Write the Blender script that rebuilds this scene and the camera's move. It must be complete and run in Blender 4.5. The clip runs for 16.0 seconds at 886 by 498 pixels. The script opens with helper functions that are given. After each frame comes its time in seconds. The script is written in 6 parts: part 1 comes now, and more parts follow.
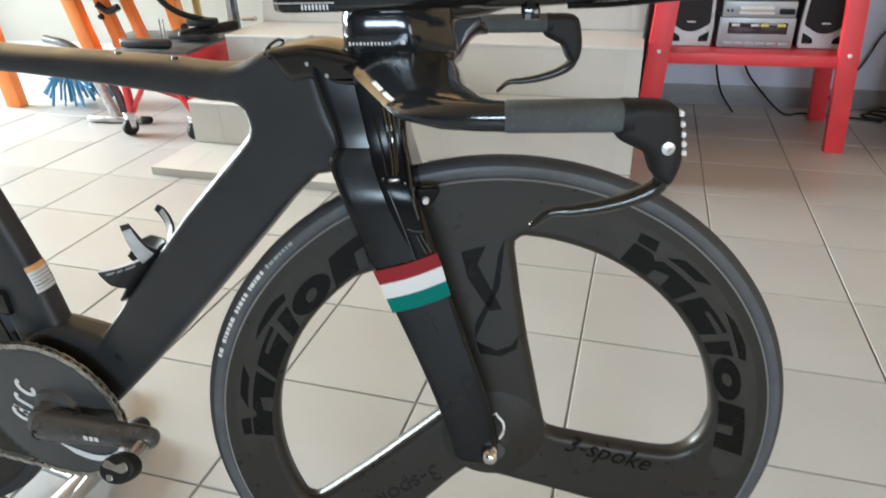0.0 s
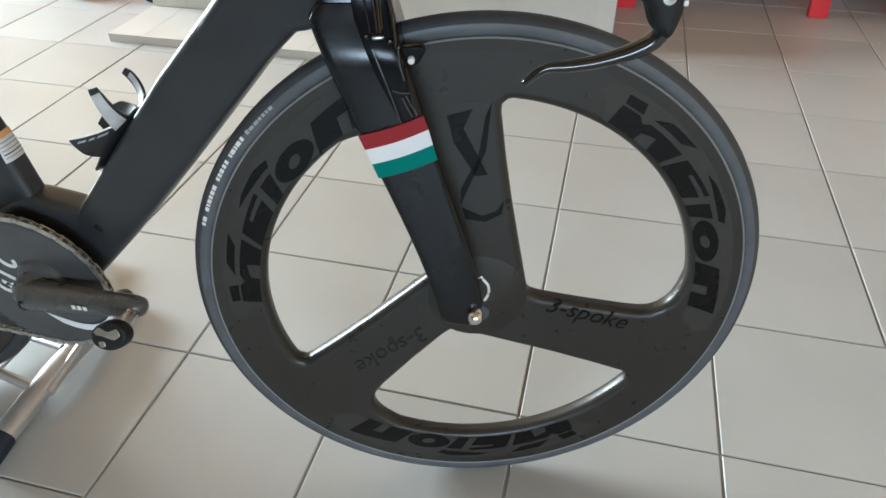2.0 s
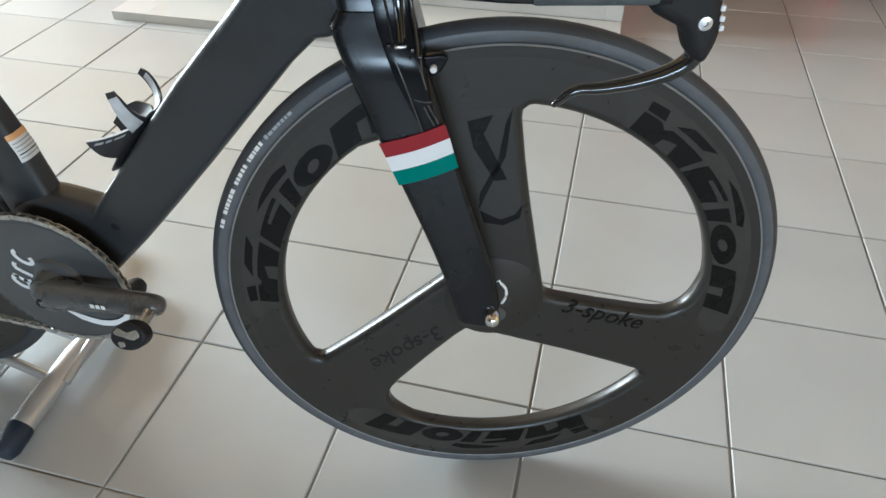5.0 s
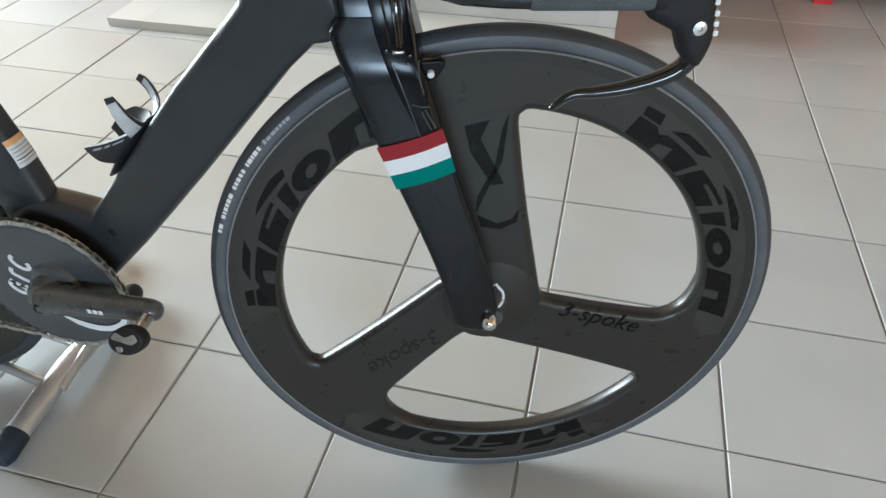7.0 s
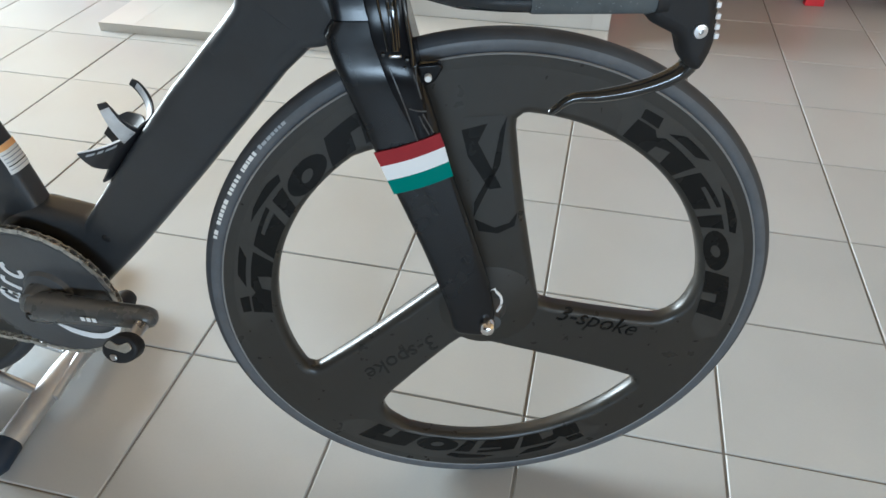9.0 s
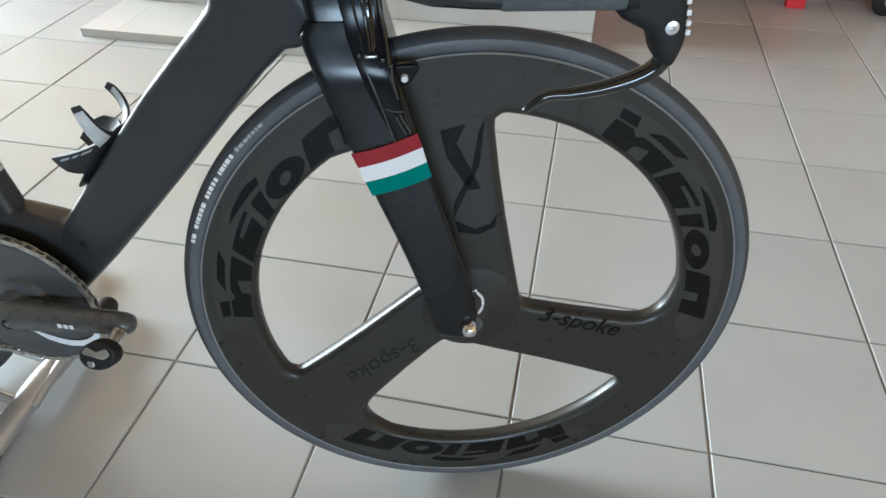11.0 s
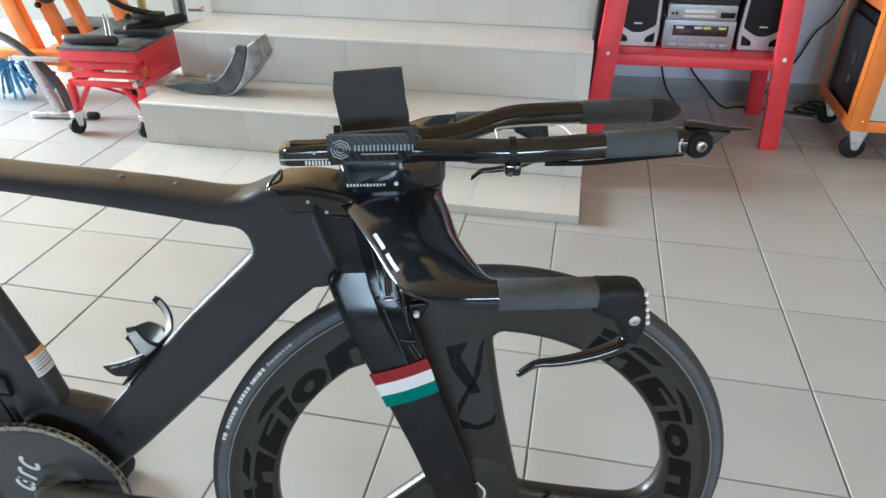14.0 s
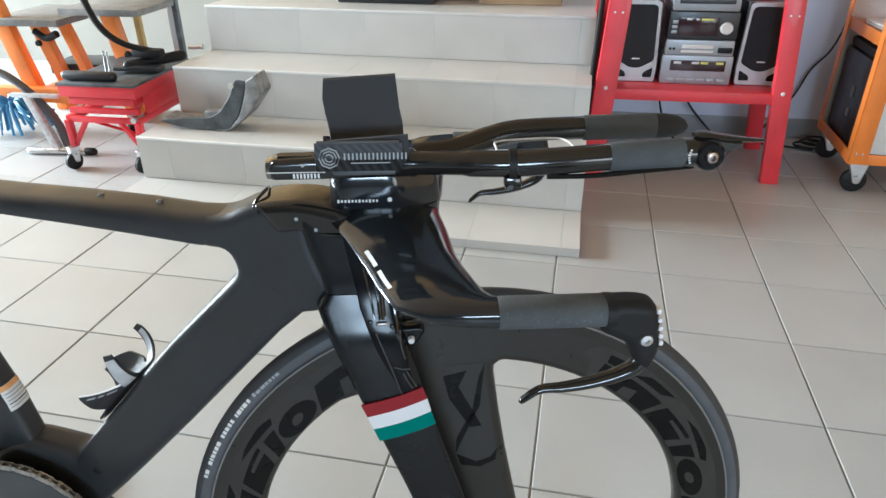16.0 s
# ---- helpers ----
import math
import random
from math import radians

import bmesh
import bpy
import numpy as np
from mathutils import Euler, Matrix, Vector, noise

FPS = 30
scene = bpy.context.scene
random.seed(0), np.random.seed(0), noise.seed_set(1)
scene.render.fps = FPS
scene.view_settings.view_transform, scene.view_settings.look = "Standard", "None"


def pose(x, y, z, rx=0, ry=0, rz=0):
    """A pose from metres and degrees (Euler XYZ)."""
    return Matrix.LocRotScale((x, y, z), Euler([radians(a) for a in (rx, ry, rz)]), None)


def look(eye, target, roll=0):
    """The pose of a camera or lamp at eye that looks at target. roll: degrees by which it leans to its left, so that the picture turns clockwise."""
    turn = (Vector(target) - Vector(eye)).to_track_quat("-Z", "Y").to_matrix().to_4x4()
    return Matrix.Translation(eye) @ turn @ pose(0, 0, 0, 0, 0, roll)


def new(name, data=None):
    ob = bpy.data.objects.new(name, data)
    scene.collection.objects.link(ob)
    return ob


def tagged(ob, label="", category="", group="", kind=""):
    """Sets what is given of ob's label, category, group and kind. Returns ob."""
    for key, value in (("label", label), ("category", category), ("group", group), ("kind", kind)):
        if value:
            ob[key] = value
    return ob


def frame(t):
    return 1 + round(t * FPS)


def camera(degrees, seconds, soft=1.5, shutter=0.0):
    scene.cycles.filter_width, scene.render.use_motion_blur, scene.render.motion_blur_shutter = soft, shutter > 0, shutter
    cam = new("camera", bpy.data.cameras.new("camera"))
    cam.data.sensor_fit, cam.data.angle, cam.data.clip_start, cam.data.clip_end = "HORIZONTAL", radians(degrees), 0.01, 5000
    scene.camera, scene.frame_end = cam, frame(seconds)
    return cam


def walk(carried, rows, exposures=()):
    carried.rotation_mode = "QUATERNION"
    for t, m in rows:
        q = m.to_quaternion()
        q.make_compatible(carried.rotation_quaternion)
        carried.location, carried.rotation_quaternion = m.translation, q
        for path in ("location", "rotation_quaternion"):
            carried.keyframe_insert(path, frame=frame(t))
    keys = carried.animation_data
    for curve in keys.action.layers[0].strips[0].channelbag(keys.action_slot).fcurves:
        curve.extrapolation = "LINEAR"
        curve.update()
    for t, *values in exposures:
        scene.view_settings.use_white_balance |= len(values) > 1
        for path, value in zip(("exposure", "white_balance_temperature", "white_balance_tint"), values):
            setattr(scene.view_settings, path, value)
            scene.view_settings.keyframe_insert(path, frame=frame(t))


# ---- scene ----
# ---- camera ----
cam = camera(66.7, 16.0, 1.5, 0.4)
ROWS = [
    (0.0, 0.0909, -0.5931, 0.9041, 13.72, -28.21, -1.51),
    (0.5, 0.0977, -0.6009, 0.8949, 11.64, -32.18, -1.01),
    (1.0, 0.0878, -0.6021, 0.8884, 11.57, -34.32, -0.88),
    (1.5, 0.0773, -0.6005, 0.8921, 11.42, -36.83, -0.81),
    (2.0, 0.0782, -0.5980, 0.8933, 11.25, -38.82, -0.67),
    (2.5, 0.0762, -0.5928, 0.8930, 11.26, -40.16, -0.57),
    (3.0, 0.0690, -0.5832, 0.8992, 11.27, -41.06, -0.56),
    (3.5, 0.0587, -0.5799, 0.9059, 11.21, -41.27, -0.55),
    (4.0, 0.0516, -0.5795, 0.9223, 11.24, -41.39, -0.46),
    (4.5, 0.0541, -0.5783, 0.9214, 11.49, -41.35, -0.60),
    (5.0, 0.0562, -0.5793, 0.9210, 11.46, -41.25, -0.58),
    (5.5, 0.0587, -0.5805, 0.9205, 11.42, -41.11, -0.56),
    (6.0, 0.0608, -0.5818, 0.9201, 11.34, -40.97, -0.54),
    (6.5, 0.0605, -0.5850, 0.9203, 11.03, -40.81, -0.40),
    (7.0, 0.0546, -0.5846, 0.9217, 10.89, -40.71, -0.37),
    (7.5, 0.0496, -0.5836, 0.9225, 10.76, -40.63, -0.33),
    (8.0, 0.0510, -0.5803, 0.9206, 10.63, -40.57, -0.29),
    (8.5, 0.0504, -0.5808, 0.9205, 10.42, -40.52, -0.26),
    (9.0, 0.0492, -0.5804, 0.9200, 10.15, -40.47, -0.26),
    (9.5, 0.0509, -0.5788, 0.9182, 10.05, -40.40, -0.38),
    (10.0, 0.0526, -0.5786, 0.9170, 9.70, -40.28, -0.32),
    (10.5, 0.0553, -0.5785, 0.9158, 9.34, -40.16, -0.22),
    (11.0, 0.0592, -0.5782, 0.9149, 9.01, -40.06, -0.14),
    (11.5, 0.0647, -0.5751, 0.9158, 8.86, -40.21, -0.14),
    (12.0, 0.0680, -0.5706, 0.9194, 8.64, -40.11, -0.06),
    (12.5, 0.0641, -0.5705, 0.9498, 8.48, -39.80, -0.16),
    (13.0, 0.0548, -0.5787, 1.0677, 8.41, -37.23, -0.20),
    (13.5, 0.0543, -0.5884, 1.0950, 8.51, -34.03, -0.07),
    (14.0, 0.0513, -0.5861, 1.0776, 8.69, -31.91, -0.10),
    (14.5, 0.0484, -0.5816, 1.0655, 8.69, -30.52, -0.14),
    (15.0, 0.0484, -0.5708, 1.0499, 8.68, -29.31, -0.12),
    (15.5, 0.0495, -0.5641, 1.0436, 8.65, -28.71, -0.15),
    (16.0, 0.0504, -0.5627, 1.0408, 8.61, -28.49, -0.19),
]
walk(cam, [(t, pose(x, y, z, 90 + pitch, 0, yaw) @ pose(0, 0, 0, 0, 0, roll)) for t, x, y, z, yaw, pitch, roll in ROWS],
     exposures=[(0.0, 0.30, 6420, 6), (1.5, 0.28, 6220, 5), (3.5, 0.27, 6080, 4), (7.5, 0.27, 6000, 4), (12.0, 0.25, 5960, 4), (16.0, 0.27, 6000, 5)])

# ---- light: daylight through the wide garage opening and a back window, plus an added side fill ----
world = bpy.data.worlds.new("sky")
scene.world = world
world.use_nodes = True
_nt = world.node_tree
_sky = _nt.nodes.new("ShaderNodeTexSky")
_sky.sky_type = "NISHITA"
_sky.sun_disc = False
_sky.sun_elevation = radians(48)
_sky.sun_rotation = radians(300)
_nt.links.new(_sky.outputs[0], _nt.nodes["Background"].inputs[0])
_nt.nodes["Background"].inputs[1].default_value = 0.15


def area_lamp(name, eye, target, sx, sy, watts, colour):
    data = bpy.data.lights.new(name, "AREA")
    data.shape, data.size, data.size_y, data.energy, data.color = "RECTANGLE", sx, sy, watts, colour
    ob = new(name, data)
    ob.matrix_world = look(eye, target)
    return ob


# room extents
X0, X1, Y0, Y1, TOP = -4.6, 4.2, -4.6, 3.6, 3.2
area_lamp("garage_daylight", (X0 - 2.0, 2.10, 1.62), (0, 1.1, 0.7), 2.8, 1.7, 935, (0.915, 0.975, 1.0))
area_lamp("back_window_daylight", (0.75, Y0 + 0.12, 1.62), (0.75, 0, 1.4), 1.5, 0.62, 92, (0.68, 0.83, 1.0))
# added fill lamp that brightens the cart and stand; no known window there
area_lamp("side_fill", (3.05, Y0 + 0.12, 1.15), (2.2, 2.0, 0.9), 1.6, 1.4, 34, (0.94, 0.965, 1.0))
_sun = bpy.data.lights.new("sun", "SUN")
_sun.energy, _sun.angle, _sun.color = 3.0, radians(0.6), (1.0, 0.95, 0.88)
new("sun", _sun).matrix_world = look((-3.0, 1.5, 9), (0, 0, 0))


# ---- materials ----
def material(name, base, rough=0.5, metal=0.0, vary=0.12, scale=14.0, bump=0.05, grain=160.0, coat=0.0, alpha_tint=None, per_object=0.0, spec=0.5):
    """A surface with stains at one scale, grain at a finer one and a little relief."""
    mat = bpy.data.materials.new(name)
    mat.use_nodes = True
    nt = mat.node_tree
    b = nt.nodes["Principled BSDF"]
    b.inputs["Metallic"].default_value = metal
    b.inputs["Coat Weight"].default_value = coat
    b.inputs["Coat Roughness"].default_value = 0.04
    b.inputs["Specular IOR Level"].default_value = spec
    tc = nt.nodes.new("ShaderNodeTexCoord")
    big, fine = nt.nodes.new("ShaderNodeTexNoise"), nt.nodes.new("ShaderNodeTexNoise")
    big.inputs["Scale"].default_value, fine.inputs["Scale"].default_value = scale, grain
    big.inputs["Detail"].default_value, fine.inputs["Detail"].default_value = 4, 3
    for n in (big, fine):
        nt.links.new(tc.outputs["Object"], n.inputs["Vector"])
    ramp = nt.nodes.new("ShaderNodeMapRange")
    ramp.inputs["From Min"].default_value, ramp.inputs["From Max"].default_value = 0.3, 0.7
    ramp.inputs["To Min"].default_value, ramp.inputs["To Max"].default_value = 1 - vary, 1 + vary
    nt.links.new(big.outputs["Fac"], ramp.inputs["Value"])
    r2 = nt.nodes.new("ShaderNodeMapRange")
    r2.inputs["To Min"].default_value, r2.inputs["To Max"].default_value = 1 - vary * 0.5, 1 + vary * 0.5
    nt.links.new(fine.outputs["Fac"], r2.inputs["Value"])
    mul = nt.nodes.new("ShaderNodeMath")
    mul.operation = "MULTIPLY"
    nt.links.new(ramp.outputs[0], mul.inputs[0])
    nt.links.new(r2.outputs[0], mul.inputs[1])
    last = mul.outputs[0]
    if per_object:
        info = nt.nodes.new("ShaderNodeObjectInfo")
        r3 = nt.nodes.new("ShaderNodeMapRange")
        r3.inputs["To Min"].default_value, r3.inputs["To Max"].default_value = 1 - per_object, 1 + per_object
        nt.links.new(info.outputs["Random"], r3.inputs["Value"])
        m3 = nt.nodes.new("ShaderNodeMath")
        m3.operation = "MULTIPLY"
        nt.links.new(last, m3.inputs[0])
        nt.links.new(r3.outputs[0], m3.inputs[1])
        last = m3.outputs[0]
    sc = nt.nodes.new("ShaderNodeVectorMath")
    sc.operation = "SCALE"
    sc.inputs[0].default_value = base
    nt.links.new(last, sc.inputs["Scale"])
    nt.links.new(sc.outputs[0], b.inputs["Base Color"])
    rr = nt.nodes.new("ShaderNodeMapRange")
    rr.inputs["From Min"].default_value, rr.inputs["From Max"].default_value = 0.3, 0.7
    rr.inputs["To Min"].default_value, rr.inputs["To Max"].default_value = max(rough - 0.06 * min(1, rough * 3), 0.01), rough + 0.08 * min(1, rough * 3)
    nt.links.new(big.outputs["Fac"], rr.inputs["Value"])
    nt.links.new(rr.outputs[0], b.inputs["Roughness"])
    if bump:
        bp = nt.nodes.new("ShaderNodeBump")
        bp.inputs["Strength"].default_value = bump
        bp.inputs["Distance"].default_value = 0.002
        nt.links.new(fine.outputs["Fac"], bp.inputs["Height"])
        nt.links.new(bp.outputs[0], b.inputs["Normal"])
    return mat


def weave_material(name, dark, light, rough, scale):
    """Carbon twill: two crossing wave textures."""
    mat = material(name, dark, rough, spec=0.3, vary=0.1)
    nt = mat.node_tree
    b = nt.nodes["Principled BSDF"]
    tc = nt.nodes.new("ShaderNodeTexCoord")
    w = nt.nodes.new("ShaderNodeTexWave")
    w.inputs["Scale"].default_value = scale
    w.inputs["Distortion"].default_value = 0.4
    w.bands_direction = "DIAGONAL"
    nt.links.new(tc.outputs["Object"], w.inputs["Vector"])
    mix = nt.nodes.new("ShaderNodeMix")
    mix.data_type = "RGBA"
    mix.inputs["A"].default_value, mix.inputs["B"].default_value = (*dark, 1), (*light, 1)
    nt.links.new(w.outputs["Fac"], mix.inputs["Factor"])
    nt.links.new(mix.outputs["Result"], b.inputs["Base Color"])
    return mat


M_TILE = material("floor_tile_glaze", (0.438, 0.450, 0.447), 0.33, vary=0.05, scale=3.0, bump=0.03, grain=220, per_object=0.035)
M_GROUT = material("grout", (0.25, 0.24, 0.22), 0.9, vary=0.25, scale=9)
M_STAIRTILE = material("stair_tile_glaze", (0.575, 0.572, 0.552), 0.36, vary=0.06, scale=3.0, bump=0.03, grain=220, per_object=0.03)
M_STAIRGROUT = material("pale_grout", (0.54, 0.535, 0.515), 0.9, vary=0.1, scale=9)
M_TRIM = material("white_edge_trim", (0.72, 0.72, 0.71), 0.4, vary=0.05)
M_WALL = material("pale_blue_plaster", (0.60, 0.645, 0.76), 0.85, vary=0.04, scale=2.5, bump=0.15, grain=60)
M_WHITE = material("white_plaster", (0.74, 0.74, 0.72), 0.85, vary=0.04, scale=2.0, bump=0.15, grain=60)
M_NOSE = material("deep_black_lacquer", (0.006, 0.006, 0.007), 0.16, vary=0.05, bump=0.0, spec=0.16)
M_BEIGE = material("beige_plaster", (0.30, 0.29, 0.26), 0.85, vary=0.06, scale=2.0, bump=0.15, grain=60)
M_DECK = material("worn_grey_deck", (0.20, 0.20, 0.195), 0.6, vary=0.3, scale=14, bump=0.2)
M_TAN = material("tan_wood_panel", (0.60, 0.39, 0.18), 0.55, vary=0.2, scale=3.0, bump=0.1)
M_BACK = material("grey_brown_plaster", (0.20, 0.19, 0.18), 0.85, vary=0.08, scale=2.0, bump=0.15, grain=60)
M_SLATE = material("slate_blue_for_reflection", (0.07, 0.09, 0.125), 0.85, vary=0.08, scale=2.0, bump=0.15, grain=60)
M_CEIL = material("brown_wood_ceiling", (0.40, 0.270, 0.158), 0.7, vary=0.12, scale=2.0)
M_SKIRT = material("grey_skirting_tile", (0.24, 0.25, 0.26), 0.4, vary=0.08)
M_MATT = material("matt_black_paint", (0.0300, 0.0325, 0.0358), 0.34, vary=0.1, scale=20, bump=0.02, spec=0.42)
M_GLOSS = material("gloss_black_lacquer", (0.0135, 0.0130, 0.0120), 0.12, vary=0.08, coat=0.15, bump=0.0, spec=0.6)
M_LACQ = material("blue_black_lacquer", (0.0135, 0.0165, 0.0200), 0.11, vary=0.05, bump=0.0, spec=0.62)
M_RIM = material("satin_carbon", (0.0268, 0.0250, 0.0216), 0.32, vary=0.06, scale=60, bump=0.0, grain=400, spec=0.40)
M_DECAL = material("gloss_black_decal", (0.0065, 0.0065, 0.0062), 0.26, vary=0.05, bump=0.0, spec=0.16)
M_FAINT = material("faint_gloss_print", (0.0220, 0.0220, 0.0203), 0.24, vary=0.05, bump=0.0, spec=0.2)
M_FORK = material("satin_black_fork_paint", (0.0062, 0.0068, 0.0082), 0.24, vary=0.1, scale=20, bump=0.02, spec=0.36)
M_PATCH = material("satin_decal_film", (0.0395, 0.0375, 0.0335), 0.42, vary=0.1, scale=50, bump=0.0, spec=0.3)
M_PANEL = material("grey_carbon_panel", (0.040, 0.040, 0.038), 0.4, vary=0.08, bump=0.0, spec=0.25)
M_TREAD = material("tyre_tread_rubber", (0.038, 0.042, 0.048), 0.6, vary=0.15, scale=40, bump=0.08, grain=300)
M_SIDE = material("tyre_sidewall_rubber", (0.088, 0.094, 0.104), 0.5, vary=0.14, scale=50, bump=0.05, grain=300)
M_EDGE = material("bare_rim_edge", (0.24, 0.24, 0.238), 0.38, metal=0.3, vary=0.1)
M_RUBBER = material("black_rubber", (0.012, 0.012, 0.013), 0.55, vary=0.1, bump=0.1, spec=0.3)
M_PLUG = material("dull_grey_rubber", (0.034, 0.036, 0.040), 0.75, vary=0.1, bump=0.1, spec=0.3)
M_TAPE = material("grey_bar_tape", (0.086, 0.095, 0.099), 0.9, vary=0.16, scale=40, bump=0.10, grain=420, spec=0.2)
M_SLEEVE = material("plain_grey_sleeve", (0.084, 0.093, 0.098), 0.85, vary=0.14, scale=40, bump=0.08, grain=420, spec=0.25)
M_BOLT = material("dark_tinted_bolt_steel", (0.36, 0.30, 0.28), 0.28, metal=1.0, vary=0.1, scale=60)
M_TIP = material("tip_reflection_grey", (0.30, 0.29, 0.27), 0.14, metal=0.85, vary=0.2, scale=60)
M_STEEL = material("brushed_steel", (0.60, 0.60, 0.61), 0.3, metal=1.0, vary=0.1, scale=40)
M_CHROME = material("polished_steel", (0.75, 0.75, 0.76), 0.12, metal=1.0, vary=0.05)
M_ALU = material("silver_painted_tube", (0.52, 0.53, 0.54), 0.35, metal=0.6, vary=0.08, scale=20)
M_NAVY = material("navy_plastic_cap", (0.010, 0.022, 0.042), 0.45, vary=0.1)
M_CRANK = material("grey_carbon_crank", (0.080, 0.080, 0.077), 0.28, vary=0.12, scale=40, bump=0.02)
M_DGREY = material("dark_grey_anodised", (0.082, 0.086, 0.091), 0.36, metal=0.3, vary=0.12, scale=30)
M_CHAIN = material("worn_chain_steel", (0.46, 0.45, 0.42), 0.4, metal=0.9, vary=0.3, scale=90)
M_RED = material("flag_red", (0.27, 0.020, 0.026), 0.4, vary=0.04, spec=0.2)
M_GREEN = material("flag_green", (0.0, 0.175, 0.148), 0.4, vary=0.04, spec=0.15)
M_INK = material("white_ink", (0.75, 0.76, 0.77), 0.5, vary=0.03, bump=0.0)
M_GREYINK = material("grey_ink", (0.33, 0.35, 0.37), 0.5, vary=0.05, bump=0.0)
M_LABEL = material("white_paper_label", (0.72, 0.72, 0.70), 0.6, vary=0.05)
M_ORANGEINK = material("orange_ink", (0.75, 0.40, 0.16), 0.6, vary=0.05)
M_PRED = material("red_steel_paint", (0.72, 0.038, 0.055), 0.38, vary=0.1, scale=8, coat=0.2)
M_ORANGE = material("orange_steel_paint", (0.80, 0.22, 0.03), 0.4, vary=0.1, scale=8, coat=0.2)
M_BLUE = material("blue_hose_plastic", (0.06, 0.25, 0.45), 0.35, vary=0.15)
M_GREYP = material("scuffed_grey_plastic", (0.082, 0.094, 0.106), 0.55, vary=0.5, scale=22, bump=0.2)
M_DARKP = material("dark_grey_plastic", (0.022, 0.023, 0.026), 0.33, vary=0.15)
M_SILVERP = material("silver_plastic", (0.33, 0.345, 0.37), 0.35, metal=0.3, vary=0.08)
def speckle(mat, colour, scale, level):
    """Small pale specks over a material's own colour."""
    nt = mat.node_tree
    b = nt.nodes["Principled BSDF"]
    src = b.inputs["Base Color"].links[0].from_socket
    tc = nt.nodes.new("ShaderNodeTexCoord")
    n = nt.nodes.new("ShaderNodeTexNoise")
    n.inputs["Scale"].default_value, n.inputs["Detail"].default_value = scale, 1
    nt.links.new(tc.outputs["Object"], n.inputs["Vector"])
    r = nt.nodes.new("ShaderNodeMapRange")
    r.inputs["From Min"].default_value, r.inputs["From Max"].default_value = level, level + 0.05
    nt.links.new(n.outputs["Fac"], r.inputs["Value"])
    mix = nt.nodes.new("ShaderNodeMix")
    mix.data_type = "RGBA"
    mix.inputs["B"].default_value = (*colour, 1)
    nt.links.new(src, mix.inputs["A"])
    nt.links.new(r.outputs[0], mix.inputs["Factor"])
    nt.links.new(mix.outputs["Result"], b.inputs["Base Color"])


speckle(M_TAPE, (0.17, 0.18, 0.185), 620, 0.70)
M_PALE = material("pale_grey_sheen_and_paint", (0.52, 0.53, 0.54), 0.3, vary=0.15, scale=60)
M_SPKR = material("bright_silver_plastic", (0.50, 0.52, 0.55), 0.32, metal=0.2, vary=0.06)
M_FOAM = material("black_foam", (0.018, 0.02, 0.024), 0.9, vary=0.12, bump=0.4, grain=700)
M_PAD = material("grey_black_pad_fabric", (0.036, 0.038, 0.042), 0.8, vary=0.08, bump=0.25, grain=600)
M_CARBON = weave_material("carbon_twill", (0.007, 0.008, 0.009), (0.035, 0.038, 0.042), 0.45, 90.0)
M_BROWN = material("dark_brown_shade", (0.10, 0.055, 0.035), 0.6, vary=0.2, scale=6)
M_OCHRE = material("ochre_painted_post", (0.45, 0.30, 0.10), 0.5, vary=0.15)
M_GLASSK = material("dark_display_window", (0.03, 0.006, 0.008), 0.12, vary=0.05, bump=0.0)
M_YEL = material("yellow_display_bar", (0.7, 0.7, 0.15), 0.4, vary=0.1)
M_CARD = material("cardboard", (0.42, 0.30, 0.18), 0.8, vary=0.12, scale=6)
M_PAPER = material("loose_paper", (0.75, 0.75, 0.73), 0.7, vary=0.06)

# ---- builders ----
PLACED = {}


def smooth(me, angle=38):
    for p in me.polygons:
        p.use_smooth = True
    me.set_sharp_from_angle(angle=radians(angle))
    return me


def to_mesh(bm, name="mesh", angle=38):
    bmesh.ops.recalc_face_normals(bm, faces=bm.faces)
    me = bpy.data.meshes.new(name)
    bm.to_mesh(me)
    bm.free()
    return smooth(me, angle)


def thing(name, at, label, category, group="", kind=""):
    ob = new(name)
    ob.empty_display_size = 0.05
    ob.matrix_basis = Matrix.Translation(at)
    PLACED[ob] = Matrix.Translation(at)
    return tagged(ob, label, category, group, kind)


def part(name, bm, mat, parent, label="", m=None):
    """One mesh under a thing or part, at the world pose m."""
    me = bm if isinstance(bm, bpy.types.Mesh) else to_mesh(bm, name)
    if not me.materials:
        me.materials.append(mat)
    ob = new(name, me)
    m = m or Matrix.Identity(4)
    if parent is not None:
        ob.parent = parent
        ob.matrix_parent_inverse = PLACED[parent].inverted()
    ob.matrix_basis = m
    PLACED[ob] = m.copy()
    return tagged(ob, label)


def single(name, bm, mat, label, category, group="", kind="", m=None):
    return tagged(part(name, bm, mat, None, "", m), label, category, group, kind)


def box(cx, cy, cz, sx, sy, sz, bevel=0.003, m=None, bm=None, seg=2):
    own = bmesh.new()
    bmesh.ops.create_cube(own, size=1)
    bmesh.ops.transform(own, matrix=Matrix.Translation((cx, cy, cz)) @ Matrix.Diagonal((sx, sy, sz, 1)), verts=own.verts)
    if bevel:
        bmesh.ops.bevel(own, geom=own.edges[:], offset=min(bevel, 0.45 * min(sx, sy, sz)), segments=seg, profile=0.6, affect="EDGES")
    if m is not None:
        bmesh.ops.transform(own, matrix=m, verts=own.verts)
    return merge(bm, own)


def merge(bm, own):
    if bm is None:
        return own
    me = bpy.data.meshes.new("tmp")
    own.to_mesh(me)
    own.free()
    bm.from_mesh(me)
    bpy.data.meshes.remove(me)
    return bm


